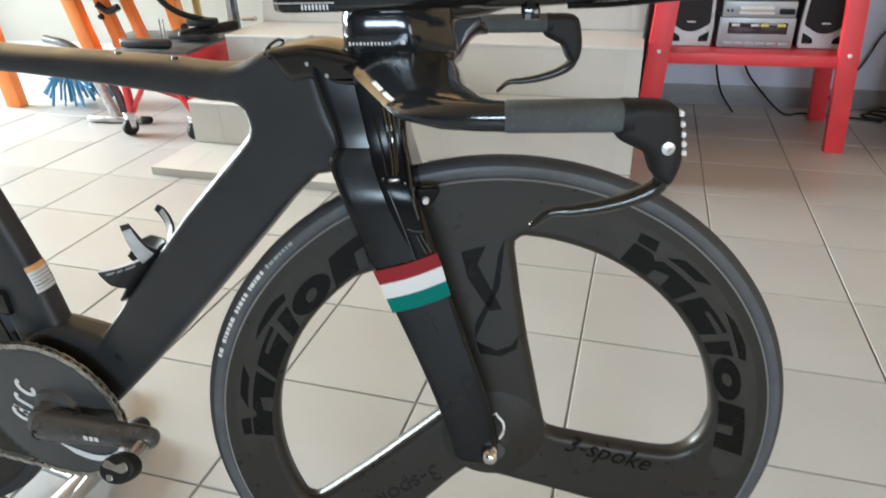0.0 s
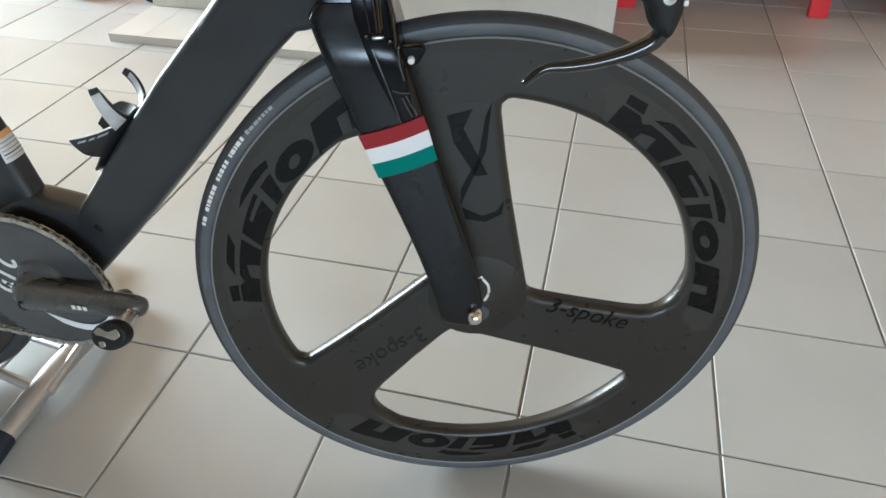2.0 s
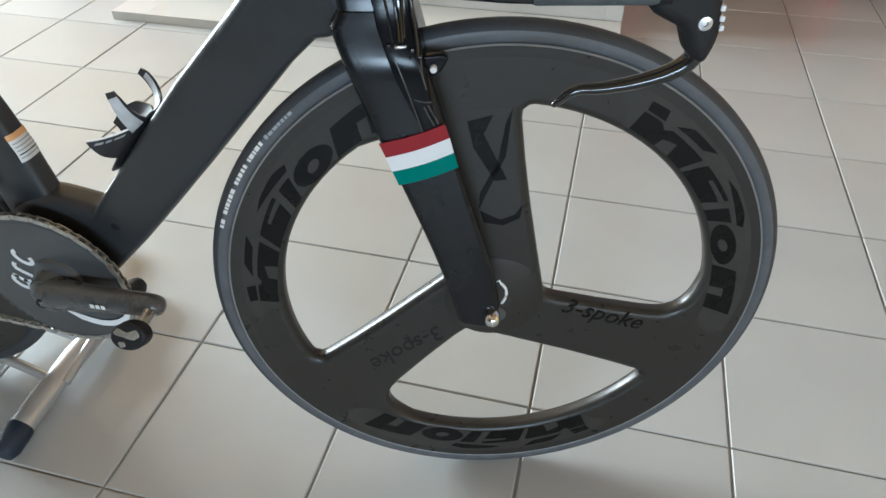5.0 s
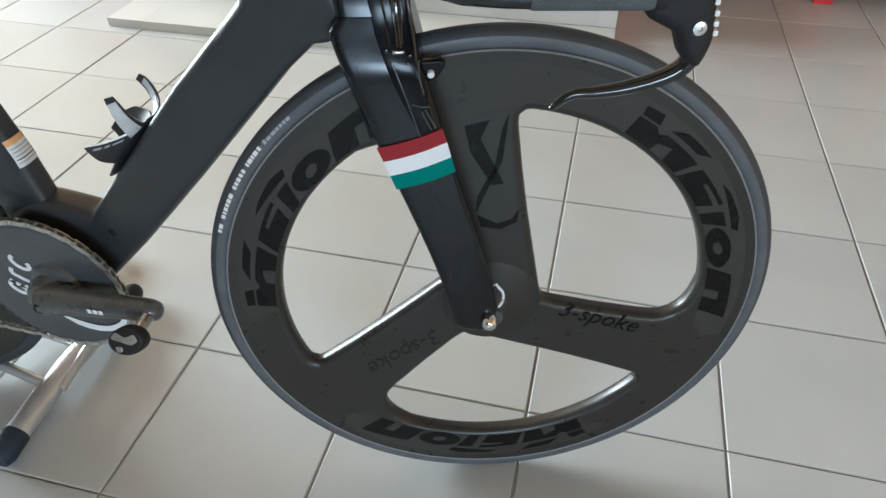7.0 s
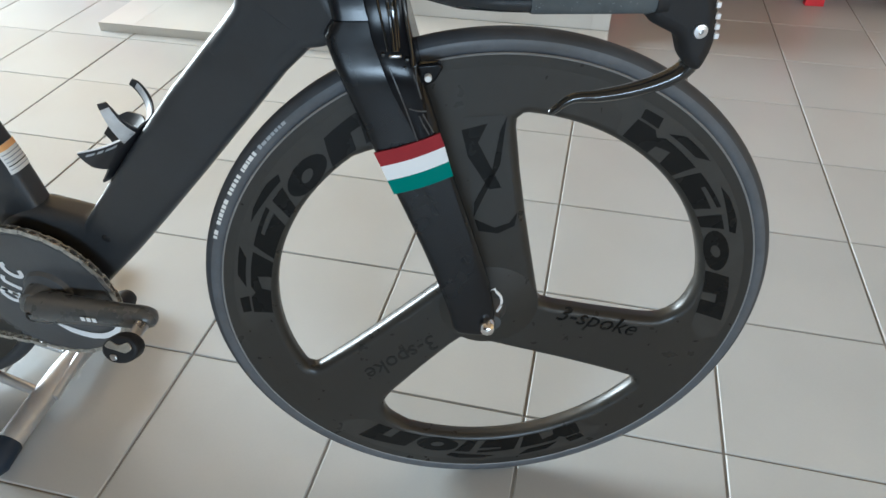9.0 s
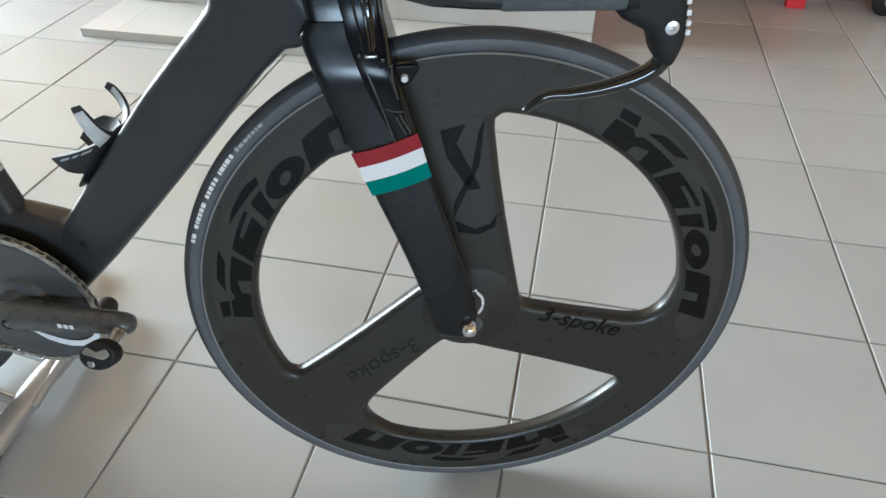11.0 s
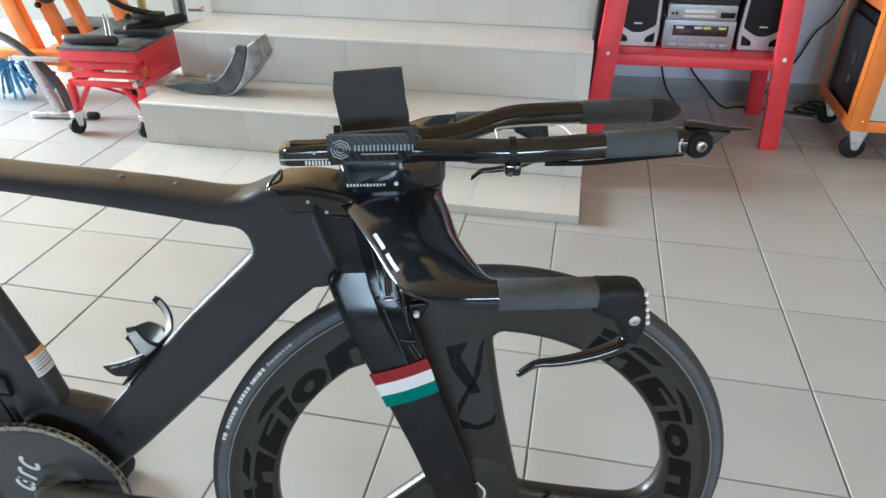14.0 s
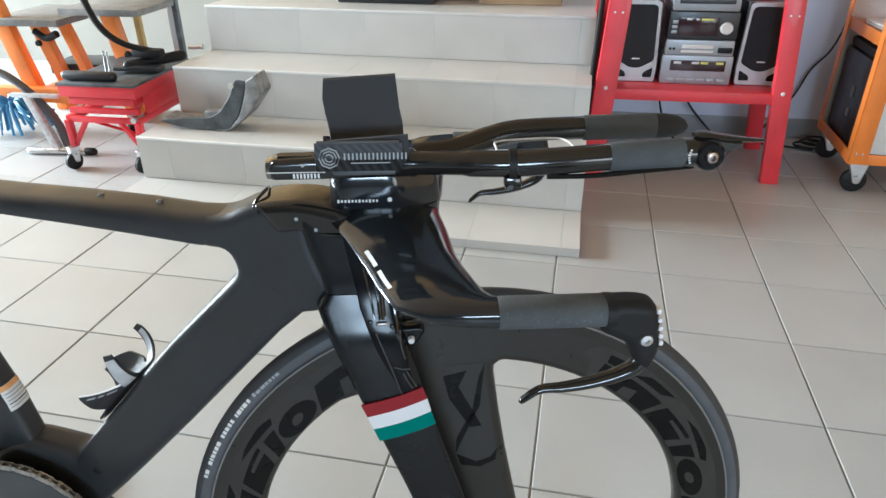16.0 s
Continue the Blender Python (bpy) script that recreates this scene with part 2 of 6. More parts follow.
def rings(loops, cap=True, closed=False, bm=None):
    """Skin through closed loops of equal length."""
    bm = bm or bmesh.new()
    made = [[bm.verts.new(p) for p in lp] for lp in loops]
    n = len(made[0])
    pairs = list(zip(made, made[1:])) + ([(made[-1], made[0])] if closed else [])
    for a, b in pairs:
        for k in range(n):
            bm.faces.new((a[k], a[(k + 1) % n], b[(k + 1) % n], b[k]))
    if cap and not closed:
        bm.faces.new(made[0][::-1])
        bm.faces.new(made[-1])
    return bm


def frame_axes(d, up=Vector((0, 0, 1))):
    d = d.normalized()
    if abs(d.dot(up)) > 0.98:
        up = Vector((1, 0, 0))
    s = d.cross(up).normalized()
    return s, s.cross(d).normalized()


def tube(points, radius, seg=12, flat=1.0, cap=True, closed=False, bm=None, round_ends=False, up=Vector((0, 0, 1))):
    """Sweep of a round or flattened section; radius: one number or one per point. flat scales the section along its second axis."""
    pts = [Vector(p) for p in points]
    rad = list(radius) if hasattr(radius, "__len__") else [radius] * len(pts)
    loops = []
    for k, p in enumerate(pts):
        if closed:
            d = pts[(k + 1) % len(pts)] - pts[k - 1]
        else:
            d = pts[min(k + 1, len(pts) - 1)] - pts[max(k - 1, 0)]
        a, b = frame_axes(d, up)
        loops.append((p, a, b, rad[k], d.normalized()))
    if round_ends and not closed:
        p, a, b, r, d = loops[0]
        loops = [(p - d * r * 0.92, a, b, r * 0.35, d), (p - d * r * 0.6, a, b, r * 0.8, d)] + loops
        p, a, b, r, d = loops[-1]
        loops += [(p + d * r * 0.6, a, b, r * 0.8, d), (p + d * r * 0.92, a, b, r * 0.35, d)]
    out = [[p + a * r * math.cos(t) + b * r * flat * math.sin(t) for t in (2 * math.pi * q / seg for q in range(seg))] for p, a, b, r, d in loops]
    return rings(out, cap, closed, bm)


def bezier(pts, n=8):
    """Catmull-Rom through the points."""
    p = [Vector(q) for q in pts]
    p = [2 * p[0] - p[1]] + p + [2 * p[-1] - p[-2]]
    out = []
    for k in range(1, len(p) - 2):
        for s in range(n):
            t = s / n
            out.append(0.5 * (2 * p[k] + (p[k + 1] - p[k - 1]) * t + (2 * p[k - 1] - 5 * p[k] + 4 * p[k + 1] - p[k + 2]) * t * t + (3 * p[k] - p[k - 1] - 3 * p[k + 1] + p[k + 2]) * t ** 3))
    return out + [p[-2]]


def lathe(profile, seg=48, closed=False, bm=None, axis="Y"):
    """profile: (radius, height) pairs, turned about the axis."""
    loops = []
    for q in range(seg):
        t = 2 * math.pi * q / seg
        c, s = math.cos(t), math.sin(t)
        if axis == "Y":
            loops.append([Vector((r * c, h, r * s)) for r, h in profile])
        elif axis == "Z":
            loops.append([Vector((r * c, r * s, h)) for r, h in profile])
        else:
            loops.append([Vector((h, r * c, r * s)) for r, h in profile])
    bm = bm or bmesh.new()
    made = [[bm.verts.new(p) for p in lp] for lp in loops]
    n = len(profile)
    for k in range(seg):
        a, b = made[k], made[(k + 1) % seg]
        for j in range(n if closed else n - 1):
            bm.faces.new((a[j], a[(j + 1) % n], b[(j + 1) % n], b[j]))
    bmesh.ops.remove_doubles(bm, verts=bm.verts, dist=1e-6)
    return bm


def plate(outlines, half, bevel, res=3, name="plate", angle=40):
    """A flat form in the xz plane with holes, half thick to each side of y = 0 and with rounded rims."""
    cu = bpy.data.curves.new(name, "CURVE")
    cu.dimensions, cu.fill_mode = "2D", "BOTH"
    cu.extrude, cu.bevel_depth, cu.bevel_resolution, cu.offset = max(half - bevel, 0.0001), bevel, res, -bevel
    for pts in outlines:
        sp = cu.splines.new("POLY")
        sp.points.add(len(pts) - 1)
        for q, (x, z) in zip(sp.points, pts):
            q.co = (x, z, 0, 1)
        sp.use_cyclic_u = True
    ob = bpy.data.objects.new(name, cu)
    scene.collection.objects.link(ob)
    dg = bpy.context.evaluated_depsgraph_get()
    me = bpy.data.meshes.new_from_object(ob.evaluated_get(dg))
    bpy.data.objects.remove(ob)
    bpy.data.curves.remove(cu)
    me.materials.clear()
    me.transform(pose(0, 0, 0, 90, 0, 0))
    bm = bmesh.new()
    bm.from_mesh(me)
    bpy.data.meshes.remove(me)
    bmesh.ops.remove_doubles(bm, verts=bm.verts, dist=1e-5)
    me = to_mesh(bm, name, angle)
    # the two broad faces stay flat: their shading does not bleed into the rounded rims
    for p in me.polygons:
        if abs(p.normal.y) > 0.9995:
            for k in p.loop_indices:
                me.edges[me.loops[k].edge_index].use_edge_sharp = True
    return me


def rounded(pts, r=0.01, n=5):
    """A closed outline with its corners rounded; a point may carry its own radius as a third value."""
    out = []
    m = len(pts)
    for k in range(m):
        p = Vector(pts[k][:2])
        a, b = Vector(pts[k - 1][:2]), Vector(pts[(k + 1) % m][:2])
        q = pts[k][2] if len(pts[k]) > 2 else r
        q = min(q, 0.45 * (a - p).length, 0.45 * (b - p).length)
        s, e = p + (a - p).normalized() * q, p + (b - p).normalized() * q
        for j in range(n + 1):
            t = j / n
            out.append(tuple((1 - t) ** 2 * s + 2 * t * (1 - t) * p + t * t * e))
    return out


def printed(polys, y, mat_bm=None, thick=0.0004):
    """Thin inlaid marks in the xz plane at y, as shallow raised prints."""
    bm = mat_bm or bmesh.new()
    for poly in polys:
        lo = [bm.verts.new((x, y, z)) for x, z in poly]
        hi = [bm.verts.new((x, y - thick, z)) for x, z in poly]
        n = len(poly)
        bm.faces.new(hi)
        for k in range(n):
            bm.faces.new((lo[k], lo[(k + 1) % n], hi[(k + 1) % n], hi[k]))
    return bm


def lettering(text, size, depth=0.0006, shear=0.0):
    cu = bpy.data.curves.new("lettering", "FONT")
    cu.body, cu.size, cu.extrude, cu.shear = text, size, depth, shear
    cu.align_x, cu.align_y, cu.resolution_u = "CENTER", "CENTER", 3
    ob = bpy.data.objects.new("lettering", cu)
    scene.collection.objects.link(ob)
    me = bpy.data.meshes.new_from_object(ob.evaluated_get(bpy.context.evaluated_depsgraph_get()))
    bpy.data.objects.remove(ob)
    bpy.data.curves.remove(cu)
    me.materials.clear()
    return me

# ---- the room ----
GRID_A, PITCH = -3.02, 0.3
E1 = Vector((math.cos(radians(GRID_A)), math.sin(radians(GRID_A)), 0))
E2 = Vector((-E1.y, E1.x, 0))
GRID = Matrix.Translation(E1 * 0.0638 + E2 * 0.3933) @ Matrix.Rotation(radians(GRID_A), 4, "Z")

floor = single("floor", box((X0 + X1) / 2, (Y0 + Y1) / 2, -0.0525, X1 - X0 + 0.6, Y1 - Y0 + 0.6, 0.1, 0), M_GROUT, "floor of light grey glazed square tiles with dark joints", "floor", kind="structure")


def wall_slab(name, x0, x1, y0, y1, z0, z1, mat, label):
    return single(name, box((x0 + x1) / 2, (y0 + y1) / 2, (z0 + z1) / 2, x1 - x0, y1 - y0, z1 - z0, 0), mat, label, "wall", kind="structure")


NW = 2.64
wall_slab("wall_north_east", 0.34, X1, NW, NW + 0.2, 0, TOP, M_WALL, "pale blue plastered wall behind the red stand")
wall_slab("wall_return", 0.34, 0.54, NW + 0.2, Y1, 0, TOP, M_WHITE, "white plastered wall return beside the stairs")
wall_slab("wall_north", X0, -0.75, Y1, Y1 + 0.2, 0, TOP, M_BEIGE, "beige plastered wall behind the stairs and the lifts")
# unseen section, coloured dark blue so the base bar reflects dark blue
wall_slab("wall_north_landing", -0.75, 0.34, Y1, Y1 + 0.2, 0, TOP, M_SLATE, "unseen wall above the landing, slate blue to darken the bar's reflection")
wall_slab("wall_east", X1, X1 + 0.2, Y0, NW + 0.2, 0, TOP, M_TAN, "tan wood panelled wall")
wall_slab("wall_west_a", X0 - 0.2, X0, Y0, 0.3, 0, TOP, M_WHITE, "white plastered wall beside the garage opening")
wall_slab("wall_west_b", X0 - 0.2, X0, 3.3, Y1 + 0.2, 0, TOP, M_WHITE, "white plastered wall beside the garage opening")
wall_slab("wall_west_c", X0 - 0.2, X0, 0.3, 3.3, 2.95, TOP, M_WHITE, "white plastered lintel over the garage opening")
# the opening from x 2.2 to 3.9 is added to house the fill lamp
BACKTEXT = "grey-brown wall with a daylight window and an added opening for the fill lamp"
for nm, xa, xb, za, zb in (("wall_south_a", X0, -0.05, 0, TOP), ("wall_south_b", 1.55, 2.2, 0, TOP), ("wall_south_c", 3.9, X1, 0, TOP), ("wall_south_d", -0.05, 1.55, 0, 1.28), ("wall_south_e", -0.05, 1.55, 1.96, TOP), ("wall_south_f", 2.2, 3.9, 0, 0.42), ("wall_south_g", 2.2, 3.9, 1.88, TOP)):
    wall_slab(nm, xa, xb, Y0 - 0.2, Y0, za, zb, M_BACK, BACKTEXT)
single("ceiling", box((X0 + X1) / 2, (Y0 + Y1) / 2, TOP + 0.06, X1 - X0 + 0.4, Y1 - Y0 + 0.4, 0.12, 0), M_CEIL, "brown wooden ceiling", "ceiling", kind="structure")
single("ground", box(-30, 0, -0.16, 120, 160, 0.1, 0), material("forecourt_concrete", (0.34, 0.33, 0.31), 0.85, vary=0.15, scale=0.6, bump=0.1, grain=30), "concrete forecourt outside the opening", "ground", kind="structure")
single("trim", box((X0 - 0.75) / 2, Y1 - 0.03, 2.15, -0.75 - X0, 0.06, 2.0, 0), M_TAN, "tan wood panelling on the upper wall", "panelling", kind="structure")
single("baseboard", box((0.34 + X1) / 2, NW - 0.006, 0.045, X1 - 0.34, 0.012, 0.09, 0.002), M_SKIRT, "grey tiled skirting along the pale blue wall", "baseboard", kind="structure")

# ---- the tiled stairs ----
STAIR = Matrix.Translation((0.197, 1.338, 0)) @ Matrix.Rotation(radians(-2.6), 4, "Z")
SL = -1.69
LEVELS = [(0.0, 0.03, 0.285), (0.285, 0.195, 0.33), (0.615, 0.385, 0.33), (0.945, 0.575, 1.3)]
stairs = bmesh.new()
for y0, z, depth in LEVELS:
    box(SL / 2, (y0 + 2.2) / 2 + 0.006, (z - 0.008) / 2, -SL - 0.006, 2.2 - y0, z - 0.008, 0, bm=stairs)
stairs = single("stairs", stairs, M_STAIRGROUT, "three tiled grey steps above a low tiled plinth", "stairs", kind="structure", m=STAIR)

# ---- the bicycle: frame at rest on its trainer, front end turned a little to its left ----
HUBZ = 0.336
STEER = 12.45
AXIS = Vector((-math.cos(radians(72.5)), 0, math.sin(radians(72.5))))
PIVOT = Vector((-0.047, 0, 0))
FK = Matrix.Translation((0, 0, HUBZ)) @ Matrix.Translation(PIVOT) @ Matrix.Rotation(radians(STEER), 4, AXIS) @ Matrix.Translation(-PIVOT)

bike = thing("time_trial_bicycle", (0, 0, 0), "matt black time trial bicycle with aero bars and three-spoke wheel", "bicycle")

# frame: lofted aero tubes round the open main triangle
def aero(stations, n=32, power=2.9):
    """Skin through stations of (upper point, lower point, half width) in the frame plane."""
    loops = []
    for (ux, uz), (lx, lz), w in stations:
        c, d = Vector(((ux + lx) / 2, 0, (uz + lz) / 2)), Vector(((ux - lx) / 2, 0, (uz - lz) / 2))
        lp = []
        for k in range(n):
            t = 2 * math.pi * k / n
            ca, sa = math.cos(t), math.sin(t)
            lp.append(c + d * (abs(ca) ** (2 / power) * (1 if ca >= 0 else -1)) + Vector((0, w * abs(sa) ** (2 / power) * (1 if sa >= 0 else -1), 0)))
        loops.append(lp)
    return rings(loops)


frame_body = part("head_tube", plate([rounded([(-0.275, 0.7575, .016), (-0.247, 0.760, .02), (-0.215, 0.777, .016), (-0.163, 0.782, .014), (-0.154, 0.719, .03), (-0.130, 0.677, .013), (-0.160, 0.660, .013), (-0.180, 0.657, .014), (-0.240, 0.600, .014), (-0.285, 0.650, .014), (-0.2385, 0.700, .012), (-0.2455, 0.7255, .014), (-0.275, 0.7265, .014)])], 0.025, 0.011, 6, angle=60), M_MATT, bike, "matt black aero head of the frame")
part("top_tube", aero([((-0.71, 0.800), (-0.70, 0.752), 0.024), ((-0.62, 0.776), (-0.615, 0.753), 0.024), ((-0.482, 0.7685), (-0.482, 0.746), 0.0245), ((-0.402, 0.7665), (-0.402, 0.7390), 0.0245), ((-0.333, 0.7635), (-0.333, 0.7320), 0.0245), ((-0.282, 0.7590), (-0.275, 0.7258), 0.0245), ((-0.250, 0.7600), (-0.246, 0.7262), 0.0245)], power=3.6), M_MATT, bike, "matt black top tube")
part("down_tube", aero([((-0.232, 0.708), (-0.168, 0.664), 0.0252), ((-0.262, 0.6755), (-0.204, 0.6305), 0.0252), ((-0.331, 0.6045), (-0.2640, 0.5630), 0.0252), ((-0.394, 0.5330), (-0.3235, 0.4965), 0.0252), ((-0.440, 0.4795), (-0.3820, 0.4325), 0.0252), ((-0.484, 0.4275), (-0.4365, 0.3740), 0.0252), ((-0.530, 0.372), (-0.500, 0.310), 0.0252), ((-0.590, 0.335), (-0.556, 0.262), 0.0245)], power=5.5), M_MATT, bike, "matt black deep down tube")
SEAT = [((-0.545, 0.405), (-0.625, 0.365), 0.022), ((-0.5575, 0.426), (-0.632, 0.400), 0.020), ((-0.5660, 0.485), (-0.638, 0.465), 0.0185), ((-0.5800, 0.540), (-0.650, 0.520), 0.018), ((-0.6235, 0.690), (-0.694, 0.675), 0.018), ((-0.655, 0.80), (-0.725, 0.79), 0.018)]
part("seat_tube", aero(SEAT, power=3.4), M_MATT, bike, "matt black seat tube")
part("bottom_bracket", plate([rounded([(-0.455, 0.435, .03), (-0.490, 0.4120, .03), (-0.523, 0.4190, .03), (-0.575, 0.428, .03), (-0.625, 0.400, .03), (-0.632, 0.30, .03), (-0.60, 0.262, .03), (-0.545, 0.268, .03), (-0.490, 0.326, .03), (-0.445, 0.380, .03)], n=8)], 0.0245, 0.017, 8, angle=60), M_MATT, bike)
# top cover over the head, with its small screws and marks
part("stem_cover", plate([rounded([(-0.213, 0.778, .01), (-0.168, 0.785, .02), (-0.125, 0.777, .02), (-0.114, 0.771, .006), (-0.118, 0.748, .004), (-0.157, 0.745, .003), (-0.166, 0.752, .003), (-0.190, 0.748, .006), (-0.203, 0.765, .006)])], 0.0275, 0.009, 4), M_GLOSS, frame_body, "gloss black cover over the head tube")
part("head_fairing", plate([rounded([(-0.166, 0.752, .004), (-0.120, 0.752, .01), (-0.098, 0.70, .02), (-0.090, 0.66, .01), (-0.130, 0.664, .006), (-0.150, 0.715, .02)])], 0.021, 0.012, 4), M_NOSE, frame_body)
for x, z in ((-0.168, 0.768), (-0.150, 0.758)):
    part("screw", printed([[(x + 0.0019 * math.cos(a), z + 0.0019 * math.sin(a)) for a in np.linspace(0, 5.76, 12)]], -0.0277, thick=0.0006), M_GREYINK, frame_body, "small pale round mark")
for x, z in ((-0.384, 0.766), (-0.321, 0.763)):
    part("rivet", lathe([(0.0, 0.0022), (0.0025, 0.0018), (0.0036, 0.0), (0.0036, -0.004)], 14, axis="Z"), M_DGREY, frame_body, "small dark bolt head", m=Matrix.Translation((x, 0.002, z - 0.0005)))
part("seam", tube(bezier([(-0.213, -0.022, 0.768), (-0.210, -0.016, 0.779), (-0.207, 0, 0.783), (-0.210, 0.016, 0.779)]), 0.0016, 8), M_GLOSS, frame_body)
part("frame_plug", lathe([(0.0, -0.0006), (0.005, -0.0006), (0.006, 0.0)], 14), M_RUBBER, frame_body, m=Matrix.Translation((-0.470, -0.0253, 0.395)))
# sticker wrapped round the front of the seat tube
def on_seat(z, deg, lift):
    """A point of the seat tube's skin, deg round from its leading edge towards the near side."""
    k = max(n for n in range(len(SEAT) - 1) if SEAT[n][0][1] <= z)
    (f0, r0, w0), (f1, r1, w1) = SEAT[k], SEAT[k + 1]
    s = (z - f0[1]) / (f1[1] - f0[1])
    f, r, w = Vector(f0).lerp(Vector(f1), s), Vector(r0).lerp(Vector(r1), s), w0 + (w1 - w0) * s
    c, d = (f + r) / 2, (f - r) / 2
    ca, sa = math.cos(radians(deg)), math.sin(radians(deg))
    p = c + d * ca ** (2 / 3.4)
    return Vector((p.x + lift * ca, -(w + lift) * abs(sa) ** (2 / 3.4) * (1 if sa > 0 else -1), p.y))


def seat_patch(z0, z1, a0, a1, lift):
    bm = bmesh.new()
    g = [[bm.verts.new(on_seat(z, a, lift)) for a in np.linspace(a0, a1, 15)] for z in np.linspace(z0, z1, 4)]
    for p, q in zip(g, g[1:]):
        for k in range(14):
            bm.faces.new((p[k], p[k + 1], q[k + 1], q[k]))
    return bm


lab = part("warning_label", seat_patch(0.473, 0.508, -40, 46, 0.0006), M_LABEL, frame_body, "white printed label with an orange band")
part("orange_band", seat_patch(0.501, 0.508, -40, 46, 0.0009), M_ORANGEINK, lab)
for k in range(5):
    part("text_bar", seat_patch(0.4960 - 0.0046 * k, 0.4973 - 0.0046 * k, -30, 38, 0.0009), M_GREYINK if k != 3 else M_DECAL, lab)

# fork
blade = [(-0.1595, 0.336, .006), (-0.153, 0.318, .03), (-0.1352, 0.269, .06), (-0.122, 0.234, .05), (-0.105, 0.189, .05), (-0.074, 0.106, .05), (-0.049, 0.024, .02), (-0.044, -0.006, .012), (-0.004, -0.012, .012),
         (0.004, 0.016, .02), (-0.004, 0.066, .03), (-0.016, 0.105, .04), (-0.033, 0.161, .05), (-0.048, 0.208, .05), (-0.060, 0.255, .05), (-0.070, 0.292, .03), (-0.085, 0.330, .008)]
def flare(z):
    """Half width of the fork from the narrow head down to the blades."""
    return mixed([(0, 0.0565), (0.296, 0.0565), (0.310, 0.0555), (0.324, 0.0510), (0.340, 0.0448), (0.356, 0.0395), (0.372, 0.0365), (0.400, 0.0345), (0.440, 0.0305)], z)


def mixed(stops, t):
    for (t0, v0), (t1, v1) in zip(stops, stops[1:]):
        if t <= t1:
            return v0 + (v1 - v0) * (t - t0) / (t1 - t0)
    return stops[-1][1]


def column(rear, front, zs, grow=0.0, n=40, power=4.5):
    """Upright loft of rounded sections between a rear and a front line."""
    loops = []
    for z in zs:
        a, b, h = mixed(rear, z) - grow, mixed(front, z) + grow, flare(z) + grow
        lp = []
        for k in range(n):
            t = 2 * math.pi * k / n
            ca, sa = math.cos(t), math.sin(t)
            lp.append(Vector(((a + b) / 2 + (b - a) / 2 * abs(ca) ** (2 / power) * (1 if ca >= 0 else -1), h * abs(sa) ** (2 / power) * (1 if sa >= 0 else -1), z)))
        loops.append(lp)
    return rings(loops)


def blade_mesh(side):
    me = plate([rounded(blade)], 0.0095, 0.0075, 5)
    bm = bmesh.new()
    bm.from_mesh(me)
    for z in (0.248, 0.255, 0.262, 0.290, 0.297, 0.304, 0.311, 0.318, 0.325, 0.332, 0.339):
        bmesh.ops.bisect_plane(bm, geom=bm.verts[:] + bm.edges[:] + bm.faces[:], plane_co=(0, 0, z), plane_no=(0, 0, 1))
    for v in bm.verts:
        v.co.y -= side * (0.0565 - flare(v.co.z) + mixed([(0.0, 0.0), (0.248, 0.0), (0.262, 0.0016), (0.4, 0.0016)], v.co.z))
    return to_mesh(bm, "blade", 60)


REAR = [(0.245, -0.1255), (0.270, -0.1355), (0.300, -0.1470), (0.325, -0.1565), (0.340, -0.1615), (0.3445, -0.1615), (0.352, -0.1530), (0.370, -0.1560), (0.400, -0.1660), (0.440, -0.178)]
FRONT = [(0.245, -0.066), (0.288, -0.072), (0.315, -0.078), (0.360, -0.088), (0.440, -0.088)]
SHINE = [(0.245, -0.0815), (0.2505, -0.0840), (0.2925, -0.1060), (0.320, -0.1170), (0.341, -0.1245), (0.372, -0.1300), (0.412, -0.1385), (0.440, -0.142)]
fork = part("fork", column(REAR, FRONT, [0.246, 0.262, 0.28, 0.296, 0.304, 0.312, 0.32, 0.328, 0.336, 0.342, 0.348, 0.354], grow=0.0003, power=9), M_FORK, bike, "satin black deep aero fork", m=FK)
part("steerer_fairing", column(REAR, FRONT, [0.355, 0.362, 0.37, 0.385, 0.40, 0.42, 0.432], grow=0.0003, power=9), M_FORK, fork, "satin black fairing below the handlebar", m=FK)
part("crown", plate([rounded([(-0.159, 0.340, .012), (-0.152, 0.318, .02), (-0.130, 0.298, .02), (-0.092, 0.298, .02), (-0.080, 0.302, .018), (-0.092, 0.342, .018)])], 0.0440, 0.008, 4), M_FORK, fork, m=FK)
for side in (-1, 1):
    part("blade", blade_mesh(side), M_FORK, fork, m=FK @ Matrix.Translation((0, side * 0.047, 0)))
nose = part("nose_fairing", column(SHINE, FRONT, [0.246, 0.262, 0.28, 0.296, 0.304, 0.312, 0.32, 0.328, 0.336, 0.345, 0.356, 0.37, 0.385, 0.40, 0.42, 0.432], grow=0.0007, power=8), M_NOSE, fork, "gloss black nose fairing with cable ports", m=FK)
def on_nose(x, z, lift=0.0012):
    return Vector((x, -flare(z) - lift, z))


for pts in ([(-0.1085, 0.400), (-0.1045, 0.372), (-0.1015, 0.350), (-0.1000, 0.331)], [(-0.1045, 0.400), (-0.1005, 0.372), (-0.0985, 0.350), (-0.0972, 0.331)], [(-0.0905, 0.372), (-0.0875, 0.352), (-0.0850, 0.334), (-0.0835, 0.318)]):
    part("cable", tube(bezier([on_nose(x, z, 0.0010) for x, z in pts], 5), 0.0017, 8), M_GLOSS, nose, "glossy black cable", m=FK)
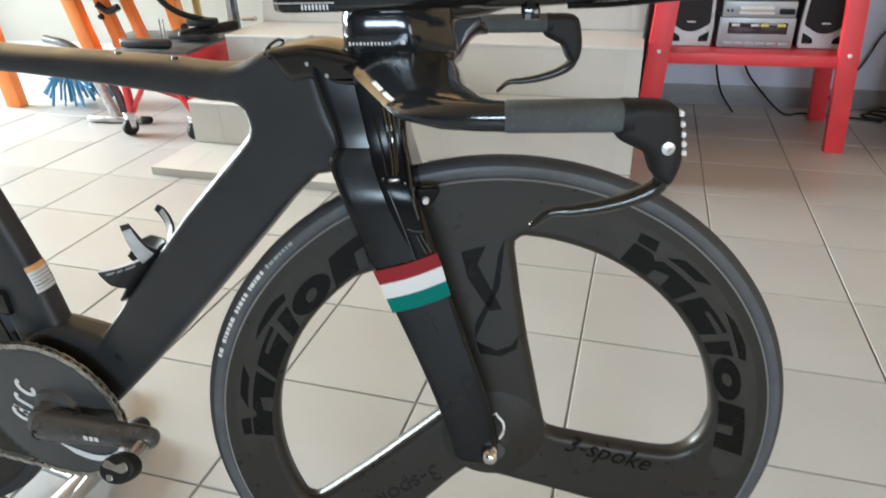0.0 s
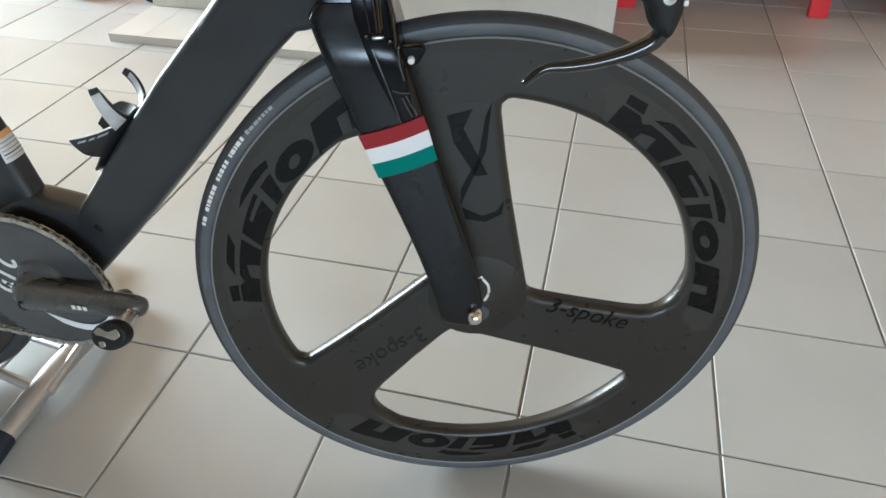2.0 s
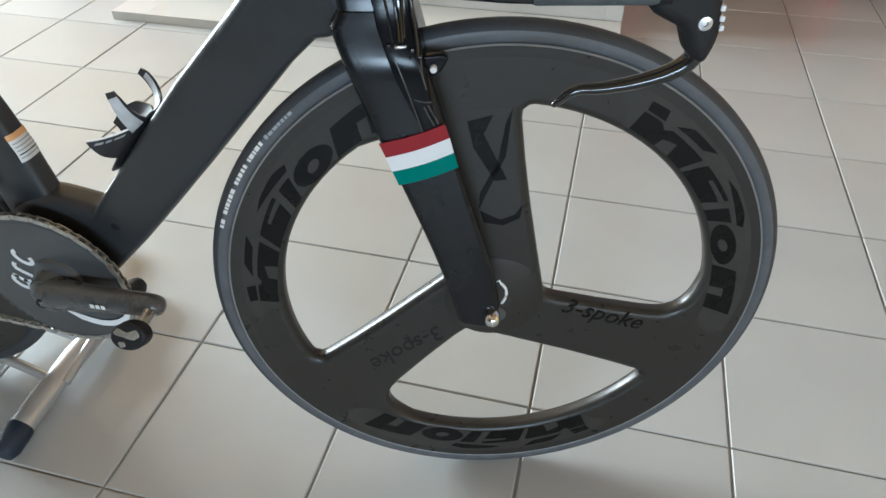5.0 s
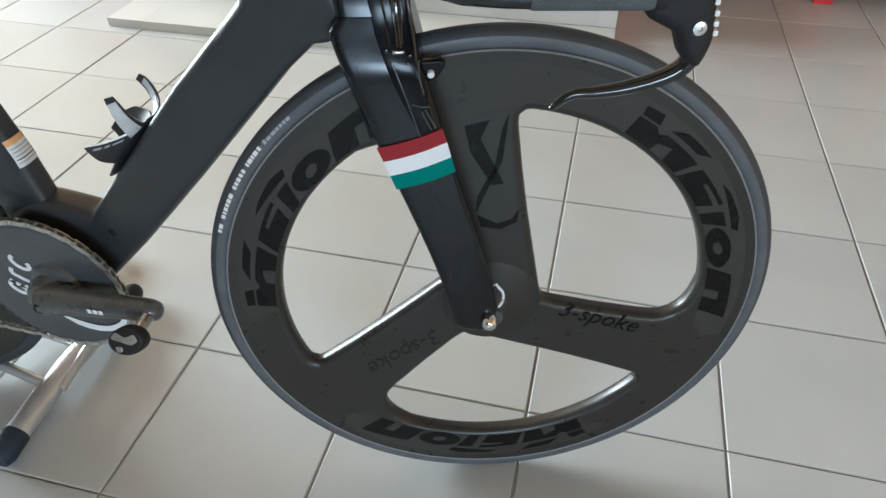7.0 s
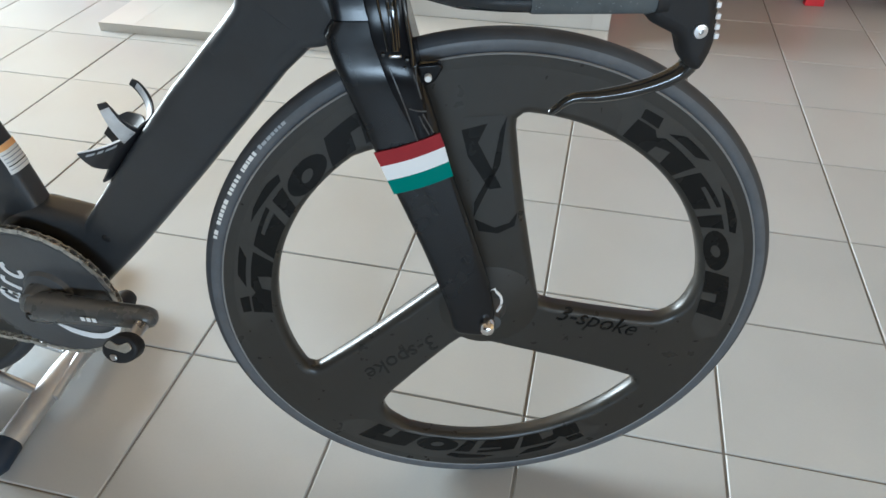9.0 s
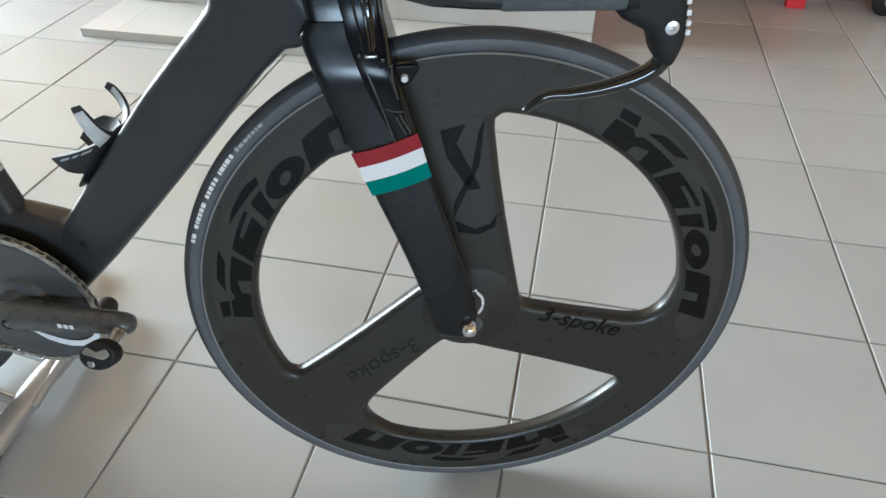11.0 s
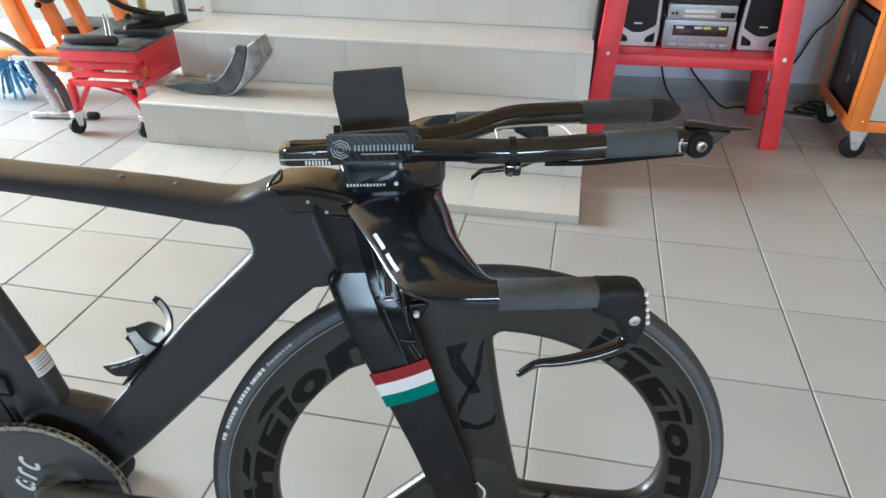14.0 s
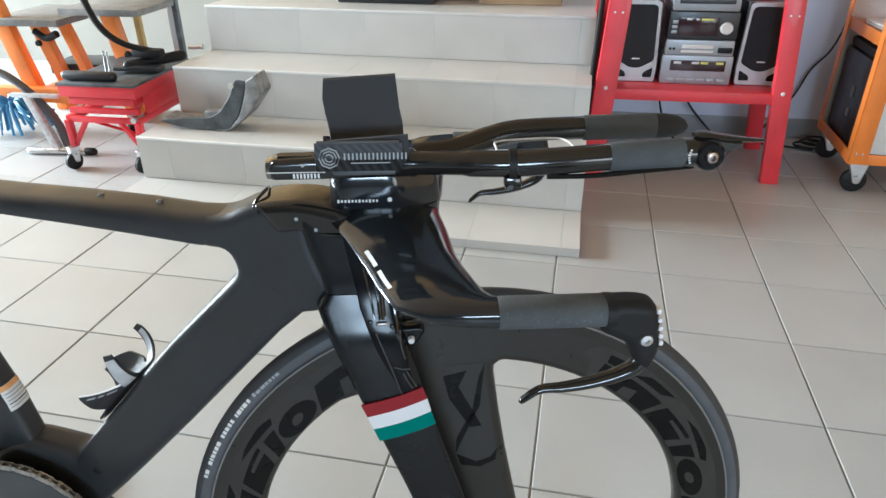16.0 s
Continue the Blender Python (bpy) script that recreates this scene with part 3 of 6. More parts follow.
# cable port: raised rails, a bridge and thin seams
part("port_rail", tube([on_nose(-0.1150, 0.385), on_nose(-0.1108, 0.361), on_nose(-0.1075, 0.345), on_nose(-0.1051, 0.3313)], 0.0012, 8), M_GLOSS, nose, m=FK)
part("port_rail", tube([on_nose(-0.0985, 0.385), on_nose(-0.0967, 0.362), on_nose(-0.0960, 0.348), on_nose(-0.0952, 0.3340)], 0.0012, 8), M_GLOSS, nose, m=FK)
part("port_bridge", tube([on_nose(-0.1025, 0.3275, 0.002), on_nose(-0.0950, 0.3279, 0.002)], 0.0021, 10, round_ends=True), M_STEEL, nose, "bright cable bridge", m=FK)
for x, z, r in ((-0.1093, 0.3284, 0.0024), (-0.0886, 0.3245, 0.0026), (-0.0815, 0.3188, 0.0022), (-0.0905, 0.3180, 0.0014)):
    part("cable_clip", lathe([(0.0, -r), (r * 0.7, -r * 0.7), (r, 0.0), (r, 0.002)], 12), M_GLOSS, nose, m=FK @ Matrix.Translation(on_nose(x, z, 0.0008)))
for pts in ([(-0.1042, 0.318), (-0.0965, 0.297), (-0.0898, 0.2765), (-0.0808, 0.2475)], [(-0.0756, 0.2753), (-0.0720, 0.268), (-0.0660, 0.2565)], [(-0.0790, 0.2735), (-0.0750, 0.264), (-0.0700, 0.2545)], [(-0.0878, 0.2806), (-0.080, 0.2782), (-0.0720, 0.2780)], [(-0.0815, 0.3188), (-0.0800, 0.304), (-0.0765, 0.290)]):
    part("seam", tube(bezier([on_nose(x, z, 0.0008) for x, z in pts], 4), 0.0007, 6), M_DGREY, nose, "thin grey seam", m=FK)
low = [(-0.078, 0.2005, .003), (-0.060, 0.163, .01), (-0.024, 0.085, .006), (-0.022, 0.115, .02), (-0.036, 0.158, .02), (-0.050, 0.2085, .004)]
part("blade_inlay", plate([rounded(low)], 0.0012, 0.0008, 2), M_FORK, fork, "black inlay along the leading edge", m=FK @ Matrix.Translation((0, -0.0560, 0)))
# tricolour band round the near blade
rows3 = [[(-0.1225, 0.2365), (-0.060, 0.2565)], [(-0.1168, 0.2218), (-0.0555, 0.2425)], [(-0.1112, 0.2062), (-0.0515, 0.2265)], [(-0.1055, 0.1905), (-0.0470, 0.2105)]]
for (a, b), (c, d), mt, nm in zip(rows3, rows3[1:], (M_RED, M_INK, M_GREEN), ("red", "white", "green")):
    poly = []
    for q in range(9):
        s = q / 8
        poly.append((a[0] + (b[0] - a[0]) * s, a[1] + (b[1] - a[1]) * s - 0.0022 * math.sin(math.pi * s)))
    for q in range(8, -1, -1):
        s = q / 8
        poly.append((c[0] + (d[0] - c[0]) * s, c[1] + (d[1] - c[1]) * s - 0.0022 * math.sin(math.pi * s)))
    part("stripe", printed([poly], -0.0570, thick=0.0020), mt, fork, nm + " band of the painted tricolour", m=FK)
# axle nut, pale arc mark and brake bolt
part("axle_nut", lathe([(0.0, -0.012), (0.004, -0.0115), (0.0075, -0.009), (0.0092, -0.004), (0.0098, 0.0), (0.0098, 0.003)], 24), M_CHROME, fork, "polished domed axle nut", m=FK @ Matrix.Translation((-0.006, -0.0575, 0.010)))
part("mark", tube(bezier([(0.004, -0.0568, 0.030), (0.0085, -0.0568, 0.040), (0.008, -0.0568, 0.052), (0.001, -0.0568, 0.062)], 5), [0.0008] + [0.0016] * 14 + [0.0006], 6), M_INK, fork, "pale printed arc", m=FK)
part("mark", printed([[(-0.004, 0.062), (0.001, 0.066), (0.003, 0.060), (-0.001, 0.063)]], -0.0568), M_INK, fork, m=FK)
part("round_mark", lathe([(0.0, -0.002), (0.0028, -0.002), (0.0033, -0.001), (0.0033, 0.004)], 20), M_LABEL, fork, "white round mark", m=FK @ Matrix.Translation((-0.0702, -0.0480, 0.3055)))
part("brake_arm", plate([rounded([(-0.080, 0.316, .003), (-0.060, 0.3175, .003), (-0.056, 0.3135, .003), (-0.064, 0.300, .004), (-0.078, 0.294, .004)])], 0.006, 0.002, 2), M_NOSE, fork, m=FK @ Matrix.Translation((0, -0.038, 0)))


# three-spoke front wheel
def three_spoke_outline(n=26):
    win = []
    for k in range(n):
        a = radians(83.0 - (83.0 - 6.0) * k / (n - 1))
        win.append((0.2525 * math.cos(a), 0.2525 * math.sin(a)))
    win += [(0.2488, 0.0130), (0.2460, 0.0010), (0.2420, -0.0095), (0.2360, -0.0185), (0.2280, -0.0255), (0.2175, -0.0298), (0.2060, -0.0305), (0.190, -0.0285), (0.130, -0.0165), (0.080, -0.0045), (0.066, 0.0005), (0.0612, 0.0060), (0.0585, 0.018), (0.047, 0.075), (0.036, 0.130), (0.0265, 0.185), (0.0192, 0.236), (0.0198, 0.2450), (0.0258, 0.2500)]
    turned = []
    for q in range(3):
        c, s = math.cos(radians(-120 * q)), math.sin(radians(-120 * q))
        turned.append([(x * c - z * s, x * s + z * c) for x, z in win])
    rim = [(0.3145 * math.cos(t), 0.3145 * math.sin(t)) for t in np.linspace(0, 2 * math.pi, 181)[:-1]]
    return [rim] + turned


wheel = part("front_wheel", plate(three_spoke_outline(), 0.0125, 0.0100, 7, angle=50), M_RIM, bike, "satin carbon three-spoke front wheel", m=FK)
TY = [(math.cos(a) * 0.0128, math.sin(a) * 0.0128) for a in np.linspace(-2.35, 2.35, 26)]
TC = 0.3232
SPLIT = next(k for k, (r, h) in enumerate(TY) if r > 0.0040)
LAST = len(TY) - 1 - SPLIT
part("tyre", lathe([(TC + r, h) for r, h in TY[SPLIT:LAST + 1]], 160), M_TREAD, wheel, "black racing tyre tread", m=FK)
part("sidewall", lathe([(TC + r, h) for r, h in TY[:SPLIT + 1]], 160), M_SIDE, wheel, "grey tyre sidewall", m=FK)
part("sidewall", lathe([(TC + r, h) for r, h in TY[LAST:]], 160), M_SIDE, wheel, "grey tyre sidewall", m=FK)
part("rim_shoulder", lathe([(0.3020, -0.0124), (0.3040, -0.01262), (0.3100, -0.0128), (0.3136, -0.0130)], 160), M_RIM, wheel, m=FK)
part("rim_edge", lathe([(0.3133, -0.0128), (0.3150, -0.0134), (0.3158, -0.0126), (0.3150, -0.0110)], 160), M_EDGE, wheel, "thin bare rim edge", m=FK)
part("hub", lathe([(0.0, -0.043), (0.012, -0.043), (0.013, -0.030), (0.022, -0.018), (0.024, 0.0), (0.022, 0.018), (0.013, 0.030), (0.012, 0.043), (0.0, 0.043)], 32), M_DGREY, wheel, m=FK)
part("hub_fairing", lathe([(0.060, -0.0126), (0.050, -0.0150), (0.032, -0.0185), (0.020, -0.0200), (0.0, -0.0200)], 48), M_RIM, wheel, m=FK)


def arc_marks(polys, a0, a1, r0, r1, step=0.02):
    """Shapes given in a unit strip, laid along an arc of the rim."""
    out = []
    for poly in polys:
        pts = []
        for (u, v), (u2, v2) in zip(poly, poly[1:] + poly[:1]):
            n = max(1, int(math.hypot(u2 - u, (v2 - v) * 0.1) / step))
            for q in range(n):
                s = q / n
                uu, vv = u + (u2 - u) * s, v + (v2 - v) * s
                a, r = radians(a0 + (a1 - a0) * uu), r0 + (r1 - r0) * vv
                pts.append((r * math.cos(a), r * math.sin(a)))
        out.append(pts)
    return out


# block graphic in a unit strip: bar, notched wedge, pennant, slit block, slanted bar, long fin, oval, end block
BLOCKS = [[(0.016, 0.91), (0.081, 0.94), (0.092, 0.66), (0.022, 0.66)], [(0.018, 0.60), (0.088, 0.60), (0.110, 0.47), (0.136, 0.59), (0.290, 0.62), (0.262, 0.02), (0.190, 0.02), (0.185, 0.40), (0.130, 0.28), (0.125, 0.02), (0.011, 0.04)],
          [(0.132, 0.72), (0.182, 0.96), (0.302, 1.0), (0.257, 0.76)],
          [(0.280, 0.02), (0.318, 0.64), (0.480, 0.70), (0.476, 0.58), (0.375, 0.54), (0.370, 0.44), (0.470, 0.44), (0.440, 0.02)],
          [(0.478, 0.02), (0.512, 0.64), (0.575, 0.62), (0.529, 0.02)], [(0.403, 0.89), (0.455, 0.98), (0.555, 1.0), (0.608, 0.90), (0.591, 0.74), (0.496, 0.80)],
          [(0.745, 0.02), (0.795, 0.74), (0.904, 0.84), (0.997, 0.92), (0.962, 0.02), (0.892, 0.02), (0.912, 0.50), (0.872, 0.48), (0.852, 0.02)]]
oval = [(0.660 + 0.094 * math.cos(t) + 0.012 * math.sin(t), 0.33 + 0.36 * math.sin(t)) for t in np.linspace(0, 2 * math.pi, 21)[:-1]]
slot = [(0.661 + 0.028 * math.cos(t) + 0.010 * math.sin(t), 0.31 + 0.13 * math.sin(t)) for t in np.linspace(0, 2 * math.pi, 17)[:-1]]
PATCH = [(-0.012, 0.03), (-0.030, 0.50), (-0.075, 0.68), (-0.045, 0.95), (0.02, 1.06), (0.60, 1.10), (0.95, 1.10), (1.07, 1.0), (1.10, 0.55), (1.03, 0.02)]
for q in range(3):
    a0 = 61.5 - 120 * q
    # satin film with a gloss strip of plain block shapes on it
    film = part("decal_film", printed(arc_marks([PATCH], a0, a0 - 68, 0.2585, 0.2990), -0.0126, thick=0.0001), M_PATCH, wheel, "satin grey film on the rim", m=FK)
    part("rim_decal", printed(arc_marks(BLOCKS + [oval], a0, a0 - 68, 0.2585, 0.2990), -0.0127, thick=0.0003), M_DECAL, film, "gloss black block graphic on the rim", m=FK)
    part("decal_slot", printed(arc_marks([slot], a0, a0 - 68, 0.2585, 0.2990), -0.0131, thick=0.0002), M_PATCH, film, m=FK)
part("spoke_panel", printed([[(-0.035, 0.250), (0.006, 0.252), (0.026, 0.120), (0.004, 0.108), (-0.020, 0.112)]], -0.0126, thick=0.0002), M_PANEL, wheel, "grey trapezoid panel on the spoke", m=FK)
part("spoke_decal", printed([[(-0.037, 0.236), (-0.011, 0.243), (-0.020, 0.222), (0.007, 0.168), (-0.006, 0.166), (-0.030, 0.206)], [(0.002, 0.235), (0.008, 0.250), (0.004, 0.196), (-0.012, 0.156), (-0.022, 0.130), (-0.022, 0.150), (-0.004, 0.190)], [(-0.021, 0.128), (-0.016, 0.112), (0.006, 0.108), (0.024, 0.118), (0.026, 0.136), (0.018, 0.122), (0.002, 0.116)]], -0.0128, thick=0.0003), M_DECAL, wheel, "gloss black crossed wedge graphic", m=FK)
for ang, x, z, size in ((-17.5, 0.137, -0.030, 0.034), (-145.5, -0.1080, -0.0850, 0.0345)):
    me = lettering("3-spoke", size, 0.0003, 0.2)
    part("lettering", me, M_DECAL if x > 0 else M_FAINT, wheel, "gloss black lettering", m=FK @ Matrix.Translation((x, -0.0128, z)) @ Matrix.Rotation(radians(-ang), 4, "Y") @ pose(0, 0, 0, 90, 0, 0))
# pale bars of tyre print
def tyre_print(a, w, r0=0.3215, r1=0.3265):
    def on(r):
        h = math.sqrt(max(0.0128 ** 2 - (r - TC) ** 2, 0)) + 0.0004
        return -h
    bm = bmesh.new()
    lo = [Vector((r0 * math.cos(radians(q)), on(r0), r0 * math.sin(radians(q)))) for q in np.linspace(a, a + w, 4)]
    hi = [Vector((r1 * math.cos(radians(q)), on(r1), r1 * math.sin(radians(q)))) for q in np.linspace(a, a + w, 4)]
    lo, hi = [bm.verts.new(v) for v in lo], [bm.verts.new(v) for v in hi]
    for k in range(3):
        bm.faces.new((lo[k], lo[k + 1], hi[k + 1], hi[k]))
    return bm


rng = random.Random(5)
a = 130.5
while a < 160.5:
    w = rng.choice((0.5, 0.7, 0.9, 1.1))
    if not (137.2 < a < 138.2 or 143.6 < a < 144.6 or 149.6 < a < 150.8 or 157.0 < a < 158.0):
        part("print_bar", tyre_print(a, w, 0.3240, 0.3284 if a > 136 else 0.3272), M_LABEL if a > 138 else M_GREYINK, wheel, "white print on the tyre", m=FK)
    a += w + rng.uniform(0.18, 0.34)

# ---- cockpit ----
def section(rear, front, z, half, thin=0.0, n=24, power=2.6):
    """One rounded section between its rear and front points; thin tapers the rear."""
    r, f = Vector((*rear, z)), Vector((*front, z))
    c, d = (r + f) / 2, (f - r) / 2
    out = []
    for k in range(n):
        t = 2 * math.pi * k / n
        ca, sa = math.cos(t), math.sin(t)
        h = half * (1 - thin * ca * ca) if ca < 0 else half
        out.append(c + d * (abs(ca) ** (2 / power) * (1 if ca >= 0 else -1)) + Vector((0, 0, h * abs(sa) ** (2 / power) * (1 if sa >= 0 else -1))))
    return out


WING = [((-0.147, 0.0), (-0.036, 0.0), 0.4300, 0.0120, 0.75), ((-0.145, -0.030), (-0.035, -0.024), 0.4290, 0.0115, 0.75), ((-0.127, -0.064), (-0.032, -0.047), 0.4240, 0.0122, 0.78), ((-0.107, -0.112), (-0.029, -0.098), 0.4190, 0.0125, 0.78),
        ((-0.095, -0.153), (-0.025, -0.128), 0.4200, 0.0113, 0.75), ((-0.083, -0.185), (-0.019, -0.152), 0.4203, 0.0108, 0.6), ((-0.060, -0.2010), (-0.013, -0.1710), 0.4203, 0.0102, 0.3), ((-0.030, -0.2060), (-0.008, -0.1800), 0.4203, 0.0099, 0.1), ((-0.008, -0.2075), (-0.003, -0.1825), 0.4203, 0.0098, 0.0)]


def droop(loop, w):
    """Bends the leading edge down near the middle of the bar."""
    (rx, ry), (fx, fy) = w[0], w[1]
    k = max(0.0, 1 + (ry + fy) / 2 / 0.145)
    out = []
    for p in loop:
        f = (p.x - rx) / (fx - rx)
        out.append(Vector((p.x - 0.004 * k * max(0, f), p.y, p.z - 0.008 * k * max(0.0, (f - 0.55) / 0.45) ** 2)))
    return out


near = [droop(section(*w), w) for w in WING]
far = [[Vector((p.x, -p.y, p.z - 0.085 * p.y)) for p in lp] for lp in near[1:]][::-1]
bar = part("base_bar", rings(far + near), M_LACQ, bike, "gloss black aero base bar", m=FK)
for side in (-1, 1):
    BAR = FK if side < 0 else FK @ Matrix.Translation((-0.004, 0, 0.0185))
    gr = [section((x, -0.2090), (x, -0.1812), 0.4203, h) for x, h in ((-0.008, 0.0098), (-0.006, 0.0105), (0.030, 0.0107), (0.071, 0.0107), (0.072, 0.0102))]
    if side > 0:
        gr = [[Vector((p.x, -p.y, p.z)) for p in lp] for lp in gr]
    part("grip_tape", rings(gr), M_TAPE, bar, "speckled grey grip tape", m=BAR)
    sy = -0.195 * -side
    body = plate([rounded([(0.066, 0.4305, .008), (0.092, 0.4310, .012), (0.1065, 0.4280, .010), (0.1110, 0.412, .012), (0.1135, 0.390, .012), (0.107, 0.371, .009), (0.095, 0.378, .01), (0.088, 0.396, .008), (0.077, 0.401, .009), (0.066, 0.4065, .009)])], 0.0128, 0.0080, 5)
    lever = part("brake_lever", body, M_RUBBER, bar, "matt black brake lever hood", m=BAR @ Matrix.Translation((0, sy, 0)))
    blade_pts = bezier([(0.106, sy, 0.384), (0.100, sy, 0.371), (0.086, sy, 0.3625), (0.065, sy, 0.3560), (0.044, sy, 0.3525), (0.027, sy, 0.3510), (0.014, sy, 0.3415)], 5)
    rad = [0.0085 - 0.0052 * k / (len(blade_pts) - 1) for k in range(len(blade_pts))]
    part("lever_blade", tube(blade_pts, rad, 12, flat=0.8, round_ends=True), M_GLOSS, lever, "gloss black lever blade", m=BAR)
    s = -1 if side < 0 else 1
    part("pivot_bolt", lathe([(0.0, -0.0006), (0.0014, -0.0006), (0.0017, -0.0020), (0.0044, -0.0016), (0.0051, 0.0), (0.0051, 0.004)], 20), M_STEEL, lever, "bright pivot bolt", m=BAR @ Matrix.Translation((0.1000, sy + s * 0.0128, 0.4010)) @ Matrix.Rotation(0 if s < 0 else math.pi, 4, "Z"))
    if side < 0:
        for k, (x, z) in enumerate(((0.1078, 0.4235), (0.1095, 0.4165), (0.1108, 0.4095), (0.1118, 0.4030), (0.1126, 0.3970))):
            part("print_bar", box(x - 0.0008, -0.2030, z, 0.0032, 0.008, 0.0036, 0.0008), M_INK, lever, "white print", m=BAR)
    cuff = [section((x, -0.2098), (x, -0.1805), 0.4200, h) for x, h in ((0.0695, 0.0110), (0.072, 0.0117), (0.077, 0.0112))]
    if side > 0:
        cuff = [[Vector((p.x, -p.y, p.z)) for p in lp] for lp in cuff]
    part("collar", rings(cuff), M_RUBBER, lever, m=BAR)
# pale dashes along the trailing edge of the near wing
def wing_top(y, f, lift=0.0004):
    """A point of the wing's upper skin at chord fraction f, where the mean lateral is y."""
    mids = [(w[0][1] + w[1][1]) / 2 for w in WING]
    k = max(n for n in range(len(mids) - 1) if mids[n] >= y)
    s = (y - mids[k]) / (mids[k + 1] - mids[k])

    def one(w):
        (rx, ry), (fx, fy), z, h, thin = w
        u = abs(2 * f - 1)
        h = h * (1 - thin * u ** 2.6) if f < 0.5 else h
        return Vector((rx + (fx - rx) * f, ry + (fy - ry) * f, z + h * (1 - u ** 2.6) ** (1 / 2.6) + lift))

    return one(WING[k]).lerp(one(WING[k + 1]), s)


for a, b in ((-0.088, -0.114), (-0.122, -0.150)):
    bm = bmesh.new()
    lo = [bm.verts.new(wing_top(y, 0.060, 0.0006)) for y in np.linspace(a, b, 5)]
    hi = [bm.verts.new(wing_top(y, 0.100, 0.0006)) for y in np.linspace(a, b, 5)]
    for k in range(4):
        bm.faces.new((lo[k], lo[k + 1], hi[k + 1], hi[k]))
    part("dash", bm, M_LABEL, bar, "pale grey printed dash", m=FK)


def teardrop(x0, x1, half, z, n=28):
    """Flat-sided section: rounded tail, flat flanks, and two chamfers that meet in a blunt nose."""
    back = [(x0 + 0.016 * (1 - math.sin(t)), half * math.cos(t)) for t in np.linspace(0, math.pi / 2, 8)][::-1]
    flank = [(x0 + 0.016 + (x1 - 0.040 - x0 - 0.016) * q / 4, half) for q in range(1, 5)]
    nose = [(x1 - 0.036, half - 0.0012), (x1 - 0.020, half * 0.68), (x1 - 0.006, half * 0.34), (x1 - 0.001, half * 0.16), (x1, 0.0)]
    up = back + flank + nose
    return [Vector((x, y, z)) for x, y in up] + [Vector((x, -y, z)) for x, y in up[-2:0:-1]]


stem = part("stem_riser", rings([teardrop(-0.143, -0.039, 0.029, 0.4370), teardrop(-0.144, -0.039, 0.031, 0.4400), teardrop(-0.144, -0.043, 0.031, 0.468), teardrop(-0.141, -0.046, 0.028, 0.476)]), M_LACQ, bike, "gloss black stem riser", m=FK)
part("stem_neck", rings([teardrop(-0.142, -0.041, 0.0285, 0.414), teardrop(-0.142, -0.041, 0.0285, 0.4350)]), M_LACQ, stem, m=FK)
for k in range(12):
    x = -0.134 + 0.0032 * k
    part("print_bar", box(x, -0.0312, 0.4470, 0.0018, 0.0006, 0.0022 if k % 3 else 0.0030, 0), M_INK, stem, "white print", m=FK)
part("round_mark", printed([[(-0.0870 + 0.0022 * math.cos(a), 0.4480 + 0.0022 * math.sin(a)) for a in np.linspace(0, 5.76, 12)]], -0.0313, thick=0.0005), M_INK, stem, "white round mark", m=FK)
# single rail that forks into two extensions
RAIL = Matrix.Translation((0, -0.041, 0))
rail = part("extension_rail", plate([rounded([(-0.192, 0.4935, .008), (-0.120, 0.4960, .01), (-0.060, 0.4975, .01), (-0.060, 0.4765, .008), (-0.120, 0.4755, .01), (-0.192, 0.4750, .008)])], 0.0135, 0.0055, 4), M_GLOSS, bike, "gloss black aero extensions", m=FK @ RAIL)
part("slot", plate([rounded([(-0.184, 0.0060, .005), (-0.148, 0.0060, .005), (-0.148, -0.0060, .005), (-0.184, -0.0060, .005)])], 0.0015, 0.0005, 2), M_DECAL, rail, m=FK @ Matrix.Translation((0, -0.041, 0.4940)) @ pose(0, 0, 0, -90, 0, 0))
# metallic grey puts the daylight reflection on the black gloss tip into its colour
part("end_cap", box(-0.1870, -0.041, 0.4845, 0.0125, 0.0264, 0.0176, 0.005), M_TIP, rail, "rear tip in bright grey imitating a reflection on black gloss", m=FK)
for k in range(8):
    part("print_bar", box(-0.168 + 0.0030 * k, -0.0550, 0.4798, 0.0016, 0.0006, 0.0042, 0), M_INK, rail, "white print", m=FK)
part("pinstripe", box(-0.166, -0.0550, 0.4832, 0.050, 0.0006, 0.0008, 0), M_LABEL, rail, m=FK)
part("screw", lathe([(0.0, -0.0008), (0.0011, -0.0008), (0.0014, 0.0)], 12), M_STEEL, rail, m=FK @ Matrix.Translation((-0.160, -0.0547, 0.4890)))
NEAR_EXT = bezier([(-0.080, -0.044, 0.487), (-0.045, -0.050, 0.488), (-0.010, -0.057, 0.489), (0.020, -0.062, 0.490), (0.060, -0.064, 0.4925), (0.110, -0.064, 0.4955), (0.180, -0.064, 0.4985)], 6)
FAR_EXT = bezier([(-0.095, 0.030, 0.470), (-0.055, 0.036, 0.471), (-0.020, 0.046, 0.473), (0.012, 0.056, 0.4800), (0.045, 0.060, 0.4862), (0.110, 0.060, 0.4885), (0.195, 0.060, 0.4898)], 6)
part("extension", tube(NEAR_EXT, [0.0112] * 3 + [0.0105] * 8 + [0.0118] * (len(NEAR_EXT) - 11), 18), M_GLOSS, rail, m=FK)
part("extension", tube(FAR_EXT, [0.0118] * len(FAR_EXT), 18), M_GLOSS, rail, m=FK)
part("bridge", box(-0.085, -0.004, 0.480, 0.045, 0.085, 0.012, 0.004), M_GLOSS, rail, m=FK)
